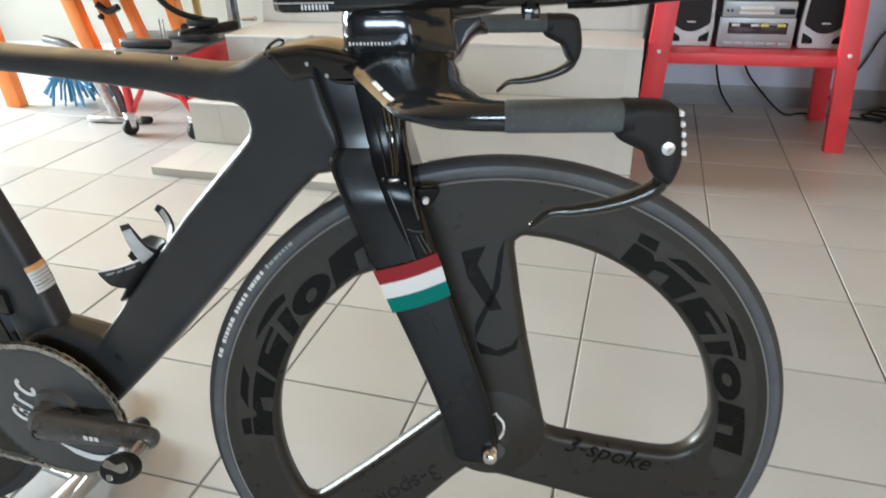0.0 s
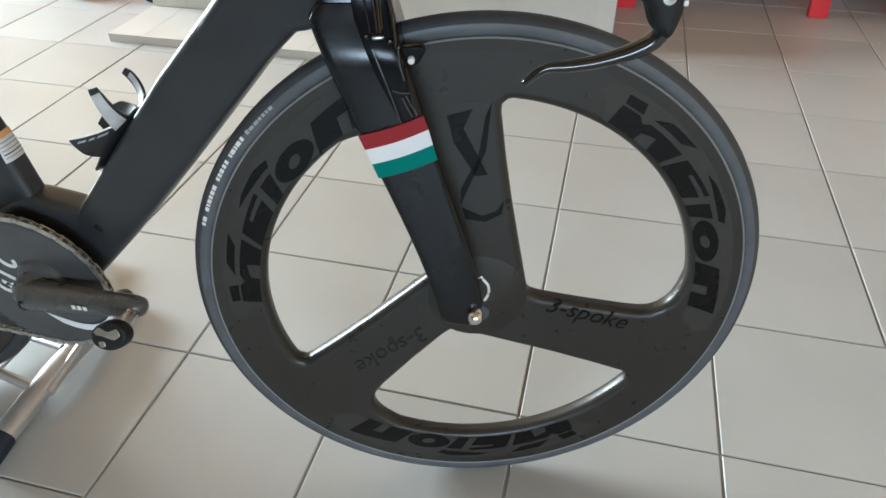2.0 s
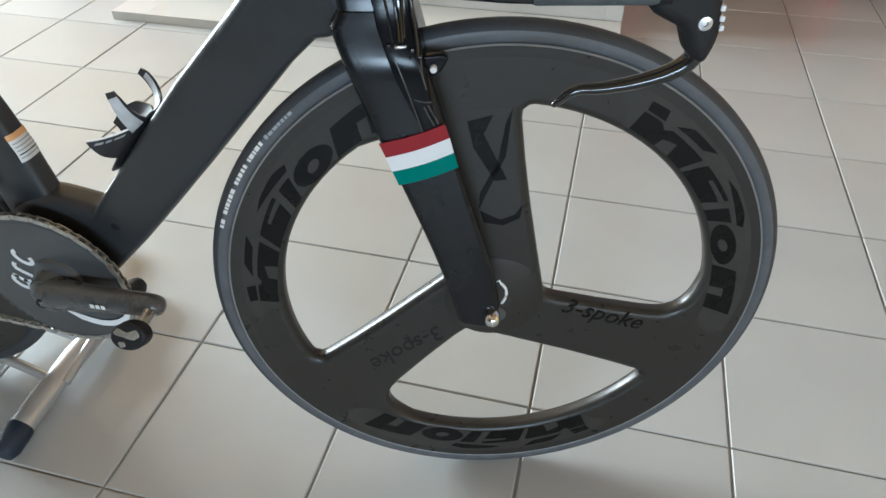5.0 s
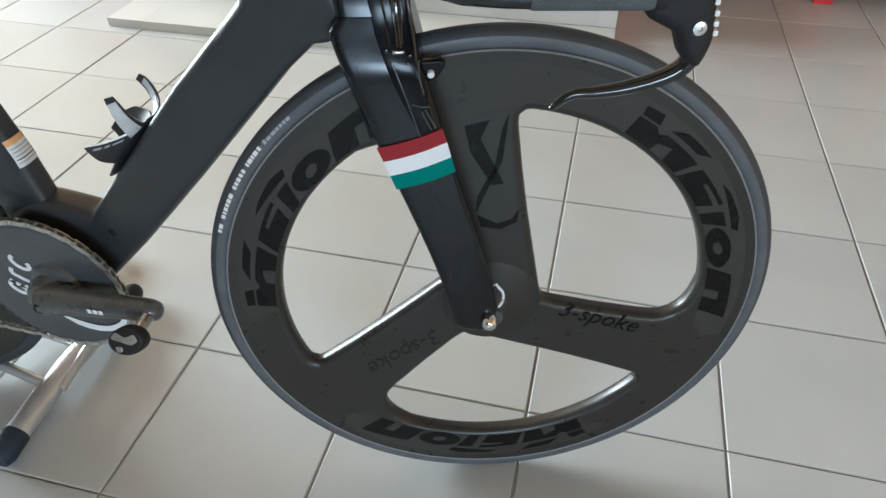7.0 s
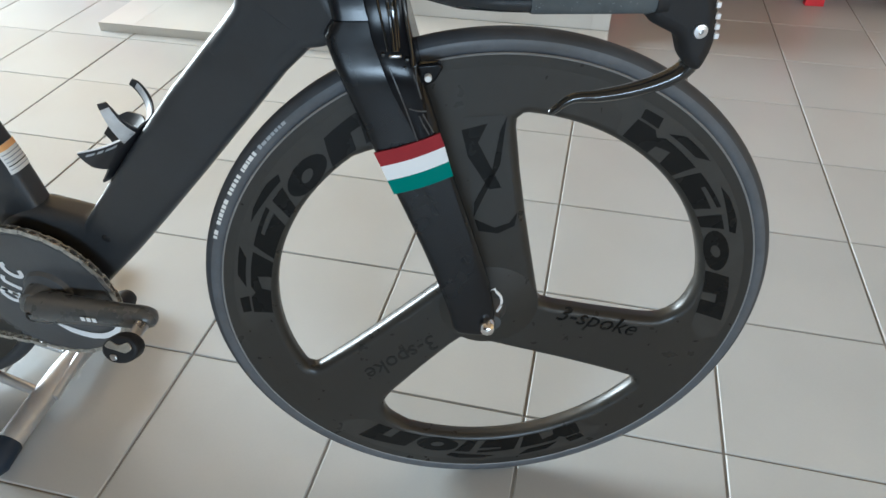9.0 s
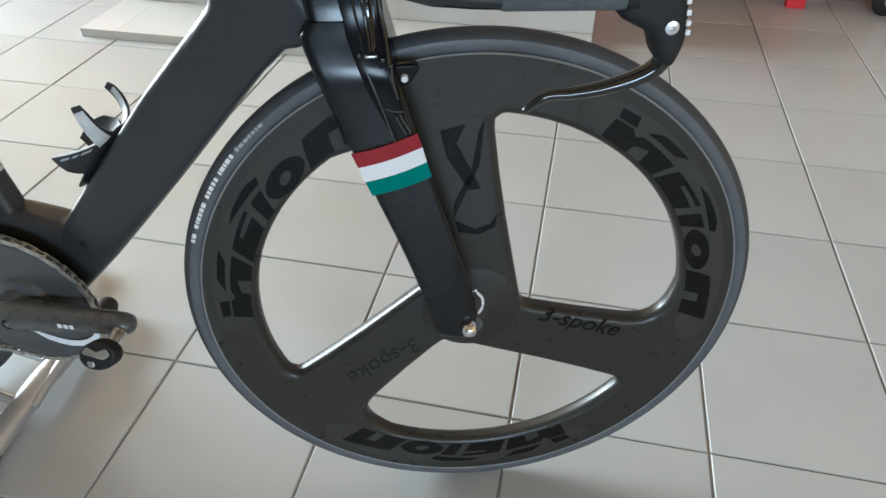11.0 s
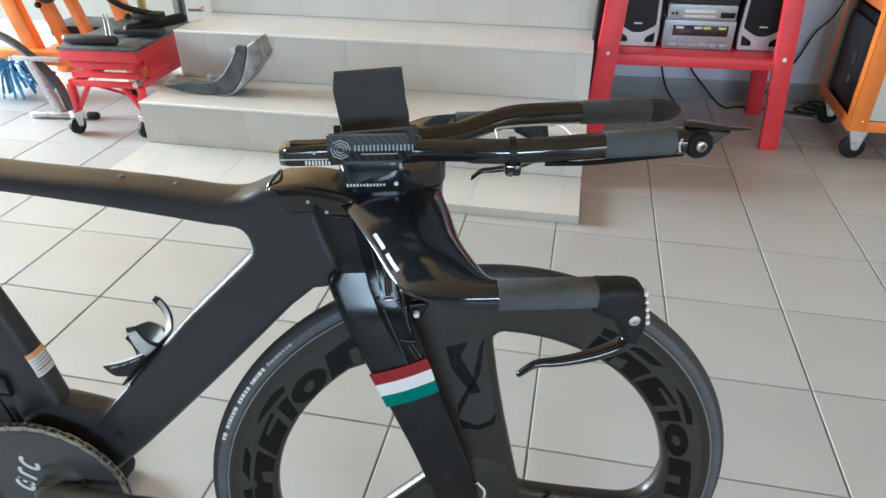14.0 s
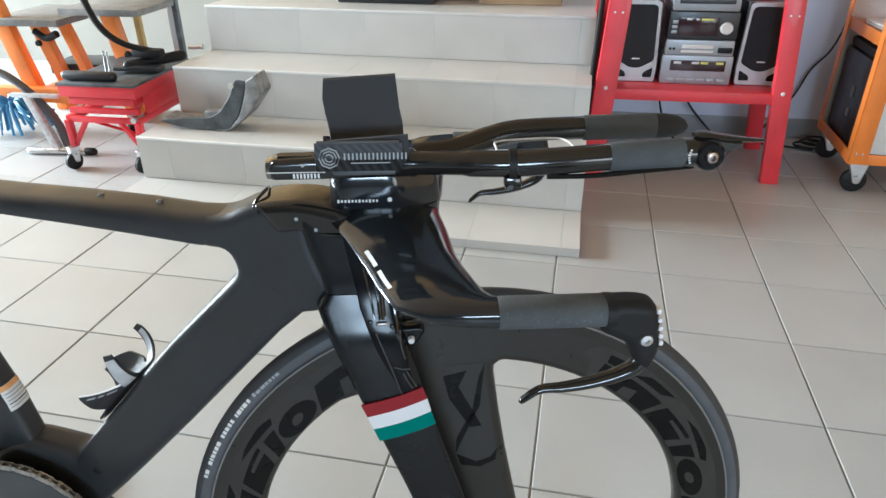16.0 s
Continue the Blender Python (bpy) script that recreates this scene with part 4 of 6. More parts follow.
part("grip_tape", tube([(0.103, -0.064, 0.495), (0.106, -0.064, 0.4951), (0.166, -0.064, 0.498), (0.168, -0.064, 0.498)], [0.0120, 0.0127, 0.0127, 0.0120], 20), M_SLEEVE, rail, "grey grip tape", m=FK)
part("grip_tape", tube([(0.112, 0.060, 0.4886), (0.115, 0.060, 0.4886), (0.186, 0.060, 0.4897), (0.188, 0.060, 0.4897)], [0.0122, 0.0129, 0.0129, 0.0122], 20), M_SLEEVE, rail, "grey grip tape", m=FK)
part("end_plug", tube([(0.187, 0.060, 0.4897), (0.198, 0.060, 0.4897), (0.210, 0.060, 0.4892), (0.218, 0.060, 0.4887), (0.222, 0.060, 0.4882)], [0.0128, 0.0126, 0.0108, 0.0074, 0.003], 18), M_PLUG, rail, "rounded grey end plug", m=FK)
# bar-end shifter on the near extension
pod = part("bar_end_shifter", tube([(0.166, -0.064, 0.498), (0.172, -0.064, 0.498), (0.188, -0.064, 0.498), (0.194, -0.064, 0.4985)], [0.0122, 0.0125, 0.0125, 0.010], 18), M_GLOSS, rail, "gloss black bar-end shifter", m=FK)
part("shifter_body", lathe([(0.0, -0.0135), (0.011, -0.0135), (0.0130, -0.011), (0.0136, 0.0), (0.0130, 0.011), (0.0, 0.0125)], 28), M_NOSE, pod, m=FK @ Matrix.Translation((0.1880, -0.064, 0.4975)))
part("shifter_bolt", lathe([(0.0, -0.001), (0.0022, -0.001), (0.0024, -0.004), (0.0046, -0.0035), (0.0060, -0.001), (0.0064, 0.002)], 22), M_BOLT, pod, "tinted steel socket bolt", m=FK @ Matrix.Translation((0.1880, -0.0770, 0.4975)))
part("shift_lever", tube(bezier([(0.182, -0.060, 0.5155), (0.198, -0.060, 0.5145), (0.214, -0.060, 0.512), (0.230, -0.060, 0.5105), (0.246, -0.060, 0.5098)], 4), [0.004, 0.008, 0.0088, 0.0088, 0.008, 0.0075, 0.007, 0.0068, 0.0066, 0.0062, 0.0058, 0.0054, 0.005, 0.0046, 0.0042, 0.0036, 0.0025], 12, flat=0.45), M_GLOSS, pod, "gloss black shift paddle", m=FK @ Matrix.Translation((-0.005, 0, -0.003)))
part("paddle_web", plate([rounded([(0.200, 0.512, .003), (0.226, 0.509, .003), (0.213, 0.500, .004), (0.208, 0.492, .004), (0.200, 0.496, .003)])], 0.004, 0.0015, 2), M_GLOSS, pod, m=FK @ Matrix.Translation((-0.005, -0.062, -0.003)))
for k in range(6):
    part("print_bar", box(0.1690 + 0.0008 * (k - 2.5) ** 2 * 0.25, -0.0764, 0.4925 + 0.0022 * k, 0.0018, 0.0006, 0.0013, 0), M_INK, pod, "white print", m=FK)
# clamp under the near extension
clamp = part("lever_clamp", tube([(0.0170, -0.0625, 0.4900), (0.0235, -0.0630, 0.4903)], 0.0138, 20), M_RUBBER, rail, "black clamp ring", m=FK)
part("clamp_block", box(0.0205, -0.0645, 0.4745, 0.015, 0.014, 0.011, 0.003), M_GLOSS, clamp, m=FK)
part("clamp_bolt", lathe([(0.0, -0.003), (0.0024, -0.003), (0.0030, 0.0), (0.0030, 0.004)], 12), M_DGREY, clamp, m=FK @ Matrix.Translation((0.0175, -0.0715, 0.4725)))
part("cable", tube(bezier([(0.050, -0.066, 0.4790), (0.090, -0.070, 0.4805), (0.130, -0.070, 0.4838), (0.178, -0.066, 0.4862)]), 0.0024, 8), M_DECAL, rail, "black cable along the extension", m=FK)
part("cable_loop", tube(bezier([(0.010, -0.052, 0.490), (0.011, -0.025, 0.493), (0.014, -0.008, 0.4945), (0.045, -0.004, 0.4955), (0.070, -0.006, 0.4962), (0.079, -0.020, 0.496), (0.082, -0.052, 0.494)]), 0.0010, 8), M_LABEL, rail, "thin white cable loop", m=FK)
# arm cup with its foam
cup_sec = [(-0.117, 0.526), (-0.119, 0.514), (-0.112, 0.502), (-0.095, 0.4975), (-0.075, 0.4985), (-0.062, 0.503), (-0.0545, 0.514)]


def channel(sec, x0, x1, thick, lean=0.0, sway=0.0):
    bm = bmesh.new()
    inn = []
    for k, (y, z) in enumerate(sec):
        a, b = sec[max(k - 1, 0)], sec[min(k + 1, len(sec) - 1)]
        d = Vector((b[0] - a[0], b[1] - a[1])).normalized()
        inn.append((y - d.y * thick, z + d.x * thick))
    loop = list(sec) + inn[::-1]
    return rings([[Vector((x + lean * (z - 0.5) + sway * math.sin((z - 0.5) * 95) + (sway * 1.4 * math.sin((z - 0.5) * 48) if x > -0.1 else 0), y, z)) for y, z in loop] for x in (x0, x0 + (x1 - x0) * 0.33, x0 + (x1 - x0) * 0.67, x1)], bm=bm)


cup = part("arm_cup", channel(cup_sec, -0.1405, -0.074, 0.0025), M_CARBON, bike, "carbon twill arm cup with white print", m=FK)
foam_sec = [(-0.1135, 0.5285), (-0.1145, 0.514), (-0.108, 0.5050), (-0.092, 0.5015), (-0.074, 0.5040), (-0.063, 0.513), (-0.058, 0.524), (-0.0555, 0.536), (-0.0560, 0.550), (-0.0590, 0.5655)]
part("foam_liner", channel(foam_sec, -0.1345, -0.0765, 0.005, lean=0.03, sway=0.0022), M_PAD, cup, "black foam liner standing up on the far side", m=FK @ Matrix.Translation((-0.105, -0.075, 0.51)) @ pose(0, 0, 0, 0, -2.5, 5) @ Matrix.Translation((0.105, 0.075, -0.51)))
part("cup_edge", tube([(-0.1385, -0.1165, 0.5262), (-0.076, -0.1165, 0.5262)], 0.0016, 8), M_DGREY, cup, m=FK)
part("cup_bracket", box(-0.105, -0.060, 0.4965, 0.050, 0.075, 0.006, 0.002), M_DGREY, cup, m=FK)
for k in range(16):
    part("print_bar", box(-0.1178 + 0.0031 * k, -0.1190, 0.5160, 0.0012, 0.0008, 0.0052, 0), M_GREYINK, cup, "white print", m=FK)
part("print_bar", box(-0.0985, -0.1188, 0.5108, 0.030, 0.0008, 0.0008, 0), M_GREYINK, cup, "white print", m=FK)
ringm = bmesh.new()
for rr in (0.0078, 0.0054, 0.0030):
    tube([(-0.1295 + rr * math.cos(t), -0.1192, 0.5150 + rr * math.sin(t)) for t in np.linspace(0, 2 * math.pi, 9)[:-1]], 0.0007, 5, closed=True, bm=ringm)
part("ring_mark", ringm, M_GREYINK, cup, "grey ringed mark", m=FK)

# ---- drivetrain ----
BBX, BBZ = -0.5735, 0.310


def disc_marks(shapes, y):
    return printed([[(BBX + x, BBZ + z) for x, z in s] for s in shapes], y, thick=0.0004)


ring_out = []
for k in range(54):
    a = 2 * math.pi * k / 54
    for da, r in ((-0.034, 0.1055), (-0.016, 0.1085), (0.016, 0.1085), (0.034, 0.1055)):
        ring_out.append((BBX + r * math.cos(a + da), BBZ + r * math.sin(a + da)))
chainring = part("chainring", plate([ring_out], 0.0025, 0.0006, 1), M_DGREY, bike, "dark grey solid aero chainring", m=Matrix.Translation((0, -0.0520, 0)))
part("ring_dish", lathe([(0.0, -0.0065), (0.050, -0.0062), (0.085, -0.0048), (0.100, -0.0026), (0.101, 0.0)], 64), M_DGREY, chainring, m=Matrix.Translation((BBX, -0.0525, BBZ)))
# plain pale shapes and a crescent on the ring
cres = [(-0.0013, -0.045), (0.0198, -0.0618), (0.036, -0.0672), (0.0511, -0.0690), (0.068, -0.0663), (0.0838, -0.0593), (0.097, -0.0470), (0.103, -0.0345), (0.0955, -0.0360), (0.088, -0.0450), (0.0784, -0.0520), (0.066, -0.0568), (0.0511, -0.0582), (0.036, -0.0560), (0.0242, -0.0525)]
part("crescent", disc_marks([cres], -0.0590), M_INK, chainring, "white crescent print")


def stroke(pts, w):
    pts = [Vector(p) for p in pts]
    l, r = [], []
    for k, p in enumerate(pts):
        d = (pts[min(k + 1, len(pts) - 1)] - pts[max(k - 1, 0)]).normalized()
        n = Vector((-d.y, d.x)) * w / 2
        l.append(tuple(p + n))
        r.append(tuple(p - n))
    return l + r[::-1]


def on_ring(pts, cx, cz):
    """Turns a mark's own (along, up) into the ring's plane."""
    return [(cx + 0.42 * u - 0.91 * v, cz + 0.91 * u + 0.42 * v) for u, v in pts]


# three plain open curls, one above the other
def curl(a0, a1, ru, rv):
    return [(ru * math.cos(t) + 0.18 * rv * math.sin(t), rv * math.sin(t)) for t in np.linspace(radians(a0), radians(a1), 18)]


for cx, cz, line in ((-0.018, 0.048, curl(52, 318, 0.0082, 0.0125)), (-0.0280, 0.0255, [(-0.0055, -0.0130), (-0.0045, 0.0), (-0.0030, 0.0090), (0.0010, 0.0120), (0.0070, 0.0115)]),
                     (-0.0405, 0.0010, curl(20, 350, 0.0072, 0.0120)), (-0.0380, 0.0070, [(0.0020, 0.0125), (0.0, 0.0), (0.0, -0.0090), (0.0040, -0.0125)])):
    part("ring_print", disc_marks([stroke(on_ring(line, cx - 0.002, cz - 0.004), 0.0060)], -0.0592), M_INK, chainring, "white curled print on the chainring")
part("ring_print", disc_marks([stroke([(-0.026 + 0.0030 * math.cos(t), -0.019 + 0.0045 * math.sin(t)) for t in np.linspace(0, 6.1, 14)], 0.0014)], -0.0600), M_INK, chainring)
part("spider", lathe([(0.0, -0.068), (0.024, -0.067), (0.031, -0.064), (0.034, -0.058)], 40), M_DGREY, chainring, "dark grey crank spider", m=Matrix.Translation((BBX + 0.020, 0, BBZ + 0.014)))
# crank arm
cr0, cr1 = Vector((BBX + 0.016, -0.082, BBZ + 0.010)), Vector((-0.4035, -0.086, 0.330))
d = (cr1 - cr0)
crank_pts = [cr0 + d * s for s in (-0.06, 0.0, 0.12, 0.3, 0.55, 0.8, 0.93, 1.0)]
crank = part("crank_arm", tube(crank_pts, [0.012, 0.0205, 0.0215, 0.0185, 0.0165, 0.0150, 0.0150, 0.0140], 18, flat=1.0, round_ends=True, up=Vector((0, 1, 0))), M_CRANK, bike, "dark grey carbon crank arm")
part("crank_boss", lathe([(0.0, -0.090), (0.016, -0.089), (0.022, -0.084), (0.026, -0.060), (0.026, -0.05)], 32), M_CRANK, crank, m=Matrix.Translation((BBX + 0.016, 0, BBZ + 0.010)))
part("crank_bolt", lathe([(0.0, -0.0995), (0.007, -0.0995), (0.0085, -0.098)], 16), M_DECAL, crank, m=Matrix.Translation((BBX + 0.022, -0.003, BBZ + 0.010)))
for k in range(3):
    part("print_bar", box(-0.478 + 0.0075 * k, -0.1020, 0.3305, 0.0055, 0.0008, 0.0065, 0.0006), M_INK, crank, "white print")
# pedal
spin = part("pedal_spindle", tube([(-0.4035, -0.098, 0.330), (-0.4040, -0.116, 0.3285), (-0.4045, -0.126, 0.327)], [0.0085, 0.0070, 0.0070], 14), M_STEEL, crank, "steel pedal spindle")
pb = pose(-0.4065, -0.134, 0.3290, -28, 0, 0) @ Matrix.Scale(0.86, 4)
oval2 = [(0.0265 * math.cos(t) + 0.004 * math.sin(t), 0.0205 * math.sin(t)) for t in np.linspace(0, 2 * math.pi, 29)[:-1]]
part("pedal_body", plate([oval2], 0.0105, 0.005, 4), M_RUBBER, spin, "black clipless pedal body", m=pb)
bow = [(-0.021, 0.004, .003), (-0.014, 0.0125, .004), (0.000, 0.0065, .004), (0.014, 0.0135, .004), (0.0195, 0.004, .004), (0.010, -0.003, .004), (0.004, -0.002, .003), (-0.006, 0.000, .004), (-0.016, 0.001, .003)]
part("pedal_plate", plate([rounded(bow)], 0.0016, 0.0008, 2), material("worn_brass_steel", (0.42, 0.40, 0.35), 0.4, metal=0.7, vary=0.3, scale=60), spin, "worn steel pedal plate", m=pb @ Matrix.Translation((0, -0.0105, 0)))
part("pedal_clip", plate([rounded([(-0.014, -0.008, .003), (-0.004, -0.007, .003), (-0.002, -0.014, .003), (-0.010, -0.0165, .003)])], 0.0016, 0.0008, 2), M_STEEL, spin, "small steel tongue", m=pb @ Matrix.Translation((0, -0.0105, 0)))
# chain: pins in one mesh, links as pieces
pitch = 0.0127
RC = 0.1075
way = []
n_arc = int(RC * radians(196) / pitch)
for k in range(n_arc + 1):
    a = radians(98) - k * pitch / RC
    way.append(Vector((BBX + RC * math.cos(a), -0.052, BBZ + RC * math.sin(a))))
top_dir = Vector((-0.985, 0, -0.172))
bot_dir = Vector((-0.995, 0, 0.10))
way = [way[0] + top_dir * pitch * k for k in range(16, 0, -1)] + way + [way[-1] + bot_dir * pitch * k for k in range(1, 17)]
pins = bmesh.new()
for p in way:
    tube([p + Vector((0, -0.0038, 0)), p + Vector((0, 0.0038, 0))], 0.0022, 8, bm=pins)
chain = part("chain", pins, M_CHAIN, bike, "worn steel roller chain")


def link_mesh(off):
    bm = bmesh.new()
    for y in (-off, off):
        lo, hi = [], []
        for k in range(16):
            t = 2 * math.pi * k / 16
            x = pitch / 2 * (1 if math.cos(t) > 0 else -1) + 0.0040 * math.cos(t)
            z = 0.0040 * math.sin(t) if abs(math.cos(t)) > 0.3 else 0.0030 * math.sin(t)
            lo.append(bm.verts.new((x, y - 0.0005, z)))
            hi.append(bm.verts.new((x, y + 0.0005, z)))
        bm.faces.new(lo[::-1])
        bm.faces.new(hi)
        for k in range(16):
            bm.faces.new((lo[k], lo[(k + 1) % 16], hi[(k + 1) % 16], hi[k]))
    return to_mesh(bm, "link")


lm = [link_mesh(0.0022), link_mesh(0.0034)]
for k, (p, q) in enumerate(zip(way, way[1:])):
    v = q - p
    part("chain_link", lm[k % 2], M_CHAIN, chain, m=Matrix.Translation((p + q) / 2) @ Matrix.Rotation(-math.atan2(v.z, v.x), 4, "Y"))
# rear wheel and stays, seen in part behind the chainring
RX, RZ = -0.958, 0.345
rear = part("rear_wheel", lathe([(0.0, -0.018), (0.08, -0.016), (0.24, -0.013), (0.30, -0.0115), (0.3145, -0.0125), (0.3145, 0.0125), (0.24, 0.013), (0.0, 0.018)], 96), M_RIM, bike, "dark carbon rear disc wheel", m=Matrix.Translation((RX, 0, RZ)))
part("tyre", lathe([(TC + r, h) for r, h in TY], 128), M_TREAD, rear, "black racing tyre", m=Matrix.Translation((RX, 0, RZ)))
for sy in (-1, 1):
    part("chainstay", tube(bezier([(-0.605, sy * 0.035, 0.295), (-0.70, sy * 0.048, 0.305), (-0.85, sy * 0.058, 0.33), (RX, sy * 0.062, RZ)]), 0.013, 12, flat=1.5), M_MATT, bike, "matt black chainstay")
    part("seatstay", tube(bezier([(-0.655, sy * 0.022, 0.66), (-0.80, sy * 0.045, 0.52), (RX, sy * 0.062, RZ)]), 0.009, 12, flat=1.4), M_MATT, bike, "matt black seatstay")
part("cassette", lathe([(0.015, -0.050), (0.035, -0.048), (0.045, -0.030), (0.050, -0.022), (0.015, -0.020)], 40), M_CHAIN, rear, m=Matrix.Translation((RX, 0, RZ)))
part("rear_axle", tube([(RX, -0.085, RZ), (RX, 0.085, RZ)], 0.006, 12), M_STEEL, rear)
part("rear_brake", box(-0.628, -0.012, 0.455, 0.03, 0.03, 0.035, 0.006), M_GLOSS, bike, "small black rear brake block")

# ---- bottle cage on the down tube: partial shells round the bottle's axis ----
CU, CN = Vector((0.654, 0, 0.757)), Vector((-0.757, 0, 0.654))
CB = Vector((-0.440, 0, 0.4805))


def shell(fn, nu, nv, thick=0.0024, radius=0.0365):
    """A patch fn(u, v) -> (along, angle in degrees) on the bottle's cylinder, given thickness."""
    grid = []
    for r in (radius, radius + thick):
        g = []
        for a in range(nu + 1):
            row = []
            for b in range(nv + 1):
                s, ph = fn(a / nu, b / nv)
                ph = radians(ph)
                row.append(CB + CU * s + CN * (0.0385 - r * math.cos(ph)) + Vector((0, -r * math.sin(ph), 0)))
            g.append(row)
        grid.append(g)
    bm = bmesh.new()
    v = [[[bm.verts.new(p) for p in row] for row in g] for g in grid]
    for layer in v:
        for a in range(nu):
            for b in range(nv):
                bm.faces.new((layer[a][b], layer[a + 1][b], layer[a + 1][b + 1], layer[a][b + 1]))
    rim = [(a, 0) for a in range(nu)] + [(nu, b) for b in range(nv)] + [(a, nv) for a in range(nu, 0, -1)] + [(0, b) for b in range(nv, 0, -1)]
    for (a, b), (c, e) in zip(rim, rim[1:] + rim[:1]):
        bm.faces.new((v[0][a][b], v[0][c][e], v[1][c][e], v[1][a][b]))
    return bm


NEAR_LOW = [(0, 0.0), (30, 0.018), (60, 0.020), (88, 0.029)]
NEAR_TOP = [(0, 0.080), (33, 0.080), (60, 0.056), (88, 0.031)]
cage = part("bottle_cage", shell(lambda u, v: (-0.010 + 0.108 * u, (v - 0.5) * 2 * mixed([(0, 26), (0.4, 34), (0.8, 30), (1, 16)], u)), 14, 10), M_DARKP, bike, "dark grey composite bottle cage")
part("cage_cup", shell(lambda u, v: (mixed(NEAR_LOW, 88 * u) * (1 - v) + mixed(NEAR_TOP, 88 * u) * v, 88 * u), 20, 6), M_DARKP, cage, "dark cup of the cage")
part("cage_cup", shell(lambda u, v: (mixed([(0, 0.002), (0.5, -0.004), (1, 0.000)], u) * (1 - v) + mixed([(0, 0.078), (0.5, 0.070), (0.85, 0.052), (1, 0.030)], u) * v, -92 * u), 18, 6), M_DARKP, cage, "dark cup of the cage")
part("cup_lip", tube([CB + CU * mixed(NEAR_TOP, p) + CN * (0.0385 - 0.0378 * math.cos(radians(p))) + Vector((0, -0.0378 * math.sin(radians(p)), 0)) for p in np.linspace(33, 88, 16)], 0.0012, 6), M_INK, cage, "pale cup rim")
wing = part("cage_wing", shell(lambda u, v: (mixed([(0, 0.066), (1, 0.108)], u) + v * mixed([(0, 0.024), (0.8, 0.014), (1, 0.009)], u), 30 + 68 * u - 8 * v), 10, 4), M_DARKP, cage, "cage wing")
# pale skin over the dark wing, painting the light it reflects
part("wing_sheen", shell(lambda u, v: (mixed([(0, 0.067), (1, 0.104)], u) + v * mixed([(0, 0.019), (1, 0.011)], u), 34 + 56 * u - 8 * v), 8, 2, thick=0.0005, radius=0.0390), M_PALE, wing, "pale grey skin imitating sheen on the dark wing")
arm = part("cage_arm", shell(lambda u, v: (mixed([(0, 0.078), (0.4, 0.082), (1, 0.088)], u) + v * mixed([(0, 0.020), (0.3, 0.014), (0.9, 0.011), (1, 0.008)], u), -97 * u), 18, 3), M_DARKP, cage, "curved dark grey cage arm")
part("arm_face", shell(lambda u, v: (mixed([(0, 0.080), (0.4, 0.084), (1, 0.0895)], u) + v * mixed([(0, 0.016), (0.3, 0.010), (1, 0.008)], u), -14 - 72 * u), 14, 2, thick=0.0004, radius=0.0358), M_PALE, arm, "pale grey inner face")
for a, b in ((76, 67), (64, 58), (55, 44)):
    part("print_bar", shell(lambda u, v: (mixed(NEAR_TOP, a + (b - a) * u) - 0.0050 - 0.0045 * v, a + (b - a) * u), 4, 1, thick=0.0004, radius=0.0391), M_GREYINK, cage, "pale grey print")

# ---- turbo trainer under the rear axle ----
trainer = thing("bike_trainer", (-0.75, 0, 0), "silver tubular folding bike trainer with navy end caps", "bike trainer")
part("front_leg", tube([(-0.706, -0.125, 0.026), (-0.702, 0.02, 0.034), (-0.697, 0.190, 0.026)], 0.0188, 18), M_ALU, trainer, "silver leg tube")
part("upper_leg", tube([(-0.688, -0.020, 0.030), (-0.684, 0.10, 0.050), (-0.80, 0.12, 0.20), (-0.95, 0.115, 0.345)], 0.0095, 14), M_ALU, trainer, "thin silver brace")
part("rear_leg", tube([(-0.832, -0.02, 0.022), (-0.832, 0.12, 0.040), (-0.832, 0.34, 0.024)], 0.0135, 16), M_ALU, trainer, "silver leg tube")
part("cross_tube", tube([(-0.835, 0.008, 0.040), (-0.705, -0.022, 0.040)], 0.0085, 14), M_ALU, trainer, "thin silver cross tube")
part("cross_tube", tube([(-0.815, 0.085, 0.035), (-0.712, 0.062, 0.045)], 0.006, 12), M_ALU, trainer)
part("rear_foot", tube([(-1.10, -0.20, 0.022), (-1.06, 0.0, 0.05), (-1.10, 0.20, 0.022)], 0.016, 14), M_ALU, trainer)
for sy in (-1, 1):
    part("upright", tube([(-0.835, sy * 0.03, 0.04), (-0.90, sy * 0.10, 0.20), (RX, sy * 0.095, RZ)], 0.012, 14), M_ALU, trainer)
    part("side_tube", tube([(RX, sy * 0.095, RZ), (-1.02, sy * 0.08, 0.18), (-1.075, sy * 0.03, 0.05)], 0.012, 14), M_ALU, trainer)
    part("axle_cup", lathe([(0.0, -0.014), (0.014, -0.012), (0.016, 0.0), (0.014, 0.012), (0.0, 0.014)], 16), M_STEEL, trainer, m=Matrix.Translation((RX, sy * 0.095, RZ)))
for x, y in ((-0.706, -0.142), (-0.697, 0.215)):
    s = -1 if y < 0 else 1
    part("end_cap", tube([(x, y - s * 0.038, 0.0265), (x, y - s * 0.034, 0.0265), (x, y, 0.0215), (x, y + s * 0.012, 0.020)], [0.0185, 0.0210, 0.0205, 0.0150], 18), M_NAVY if y < 0 else M_RUBBER, trainer, "dark plastic end cap")
trainer.matrix_basis = Matrix.Translation((-0.756, -0.006, 0))

# ---- red steel stand with the music system ----
stand = thing("red_stand", (0.62, 2.25, 0), "red painted steel stand with splayed legs and one shelf", "stand")


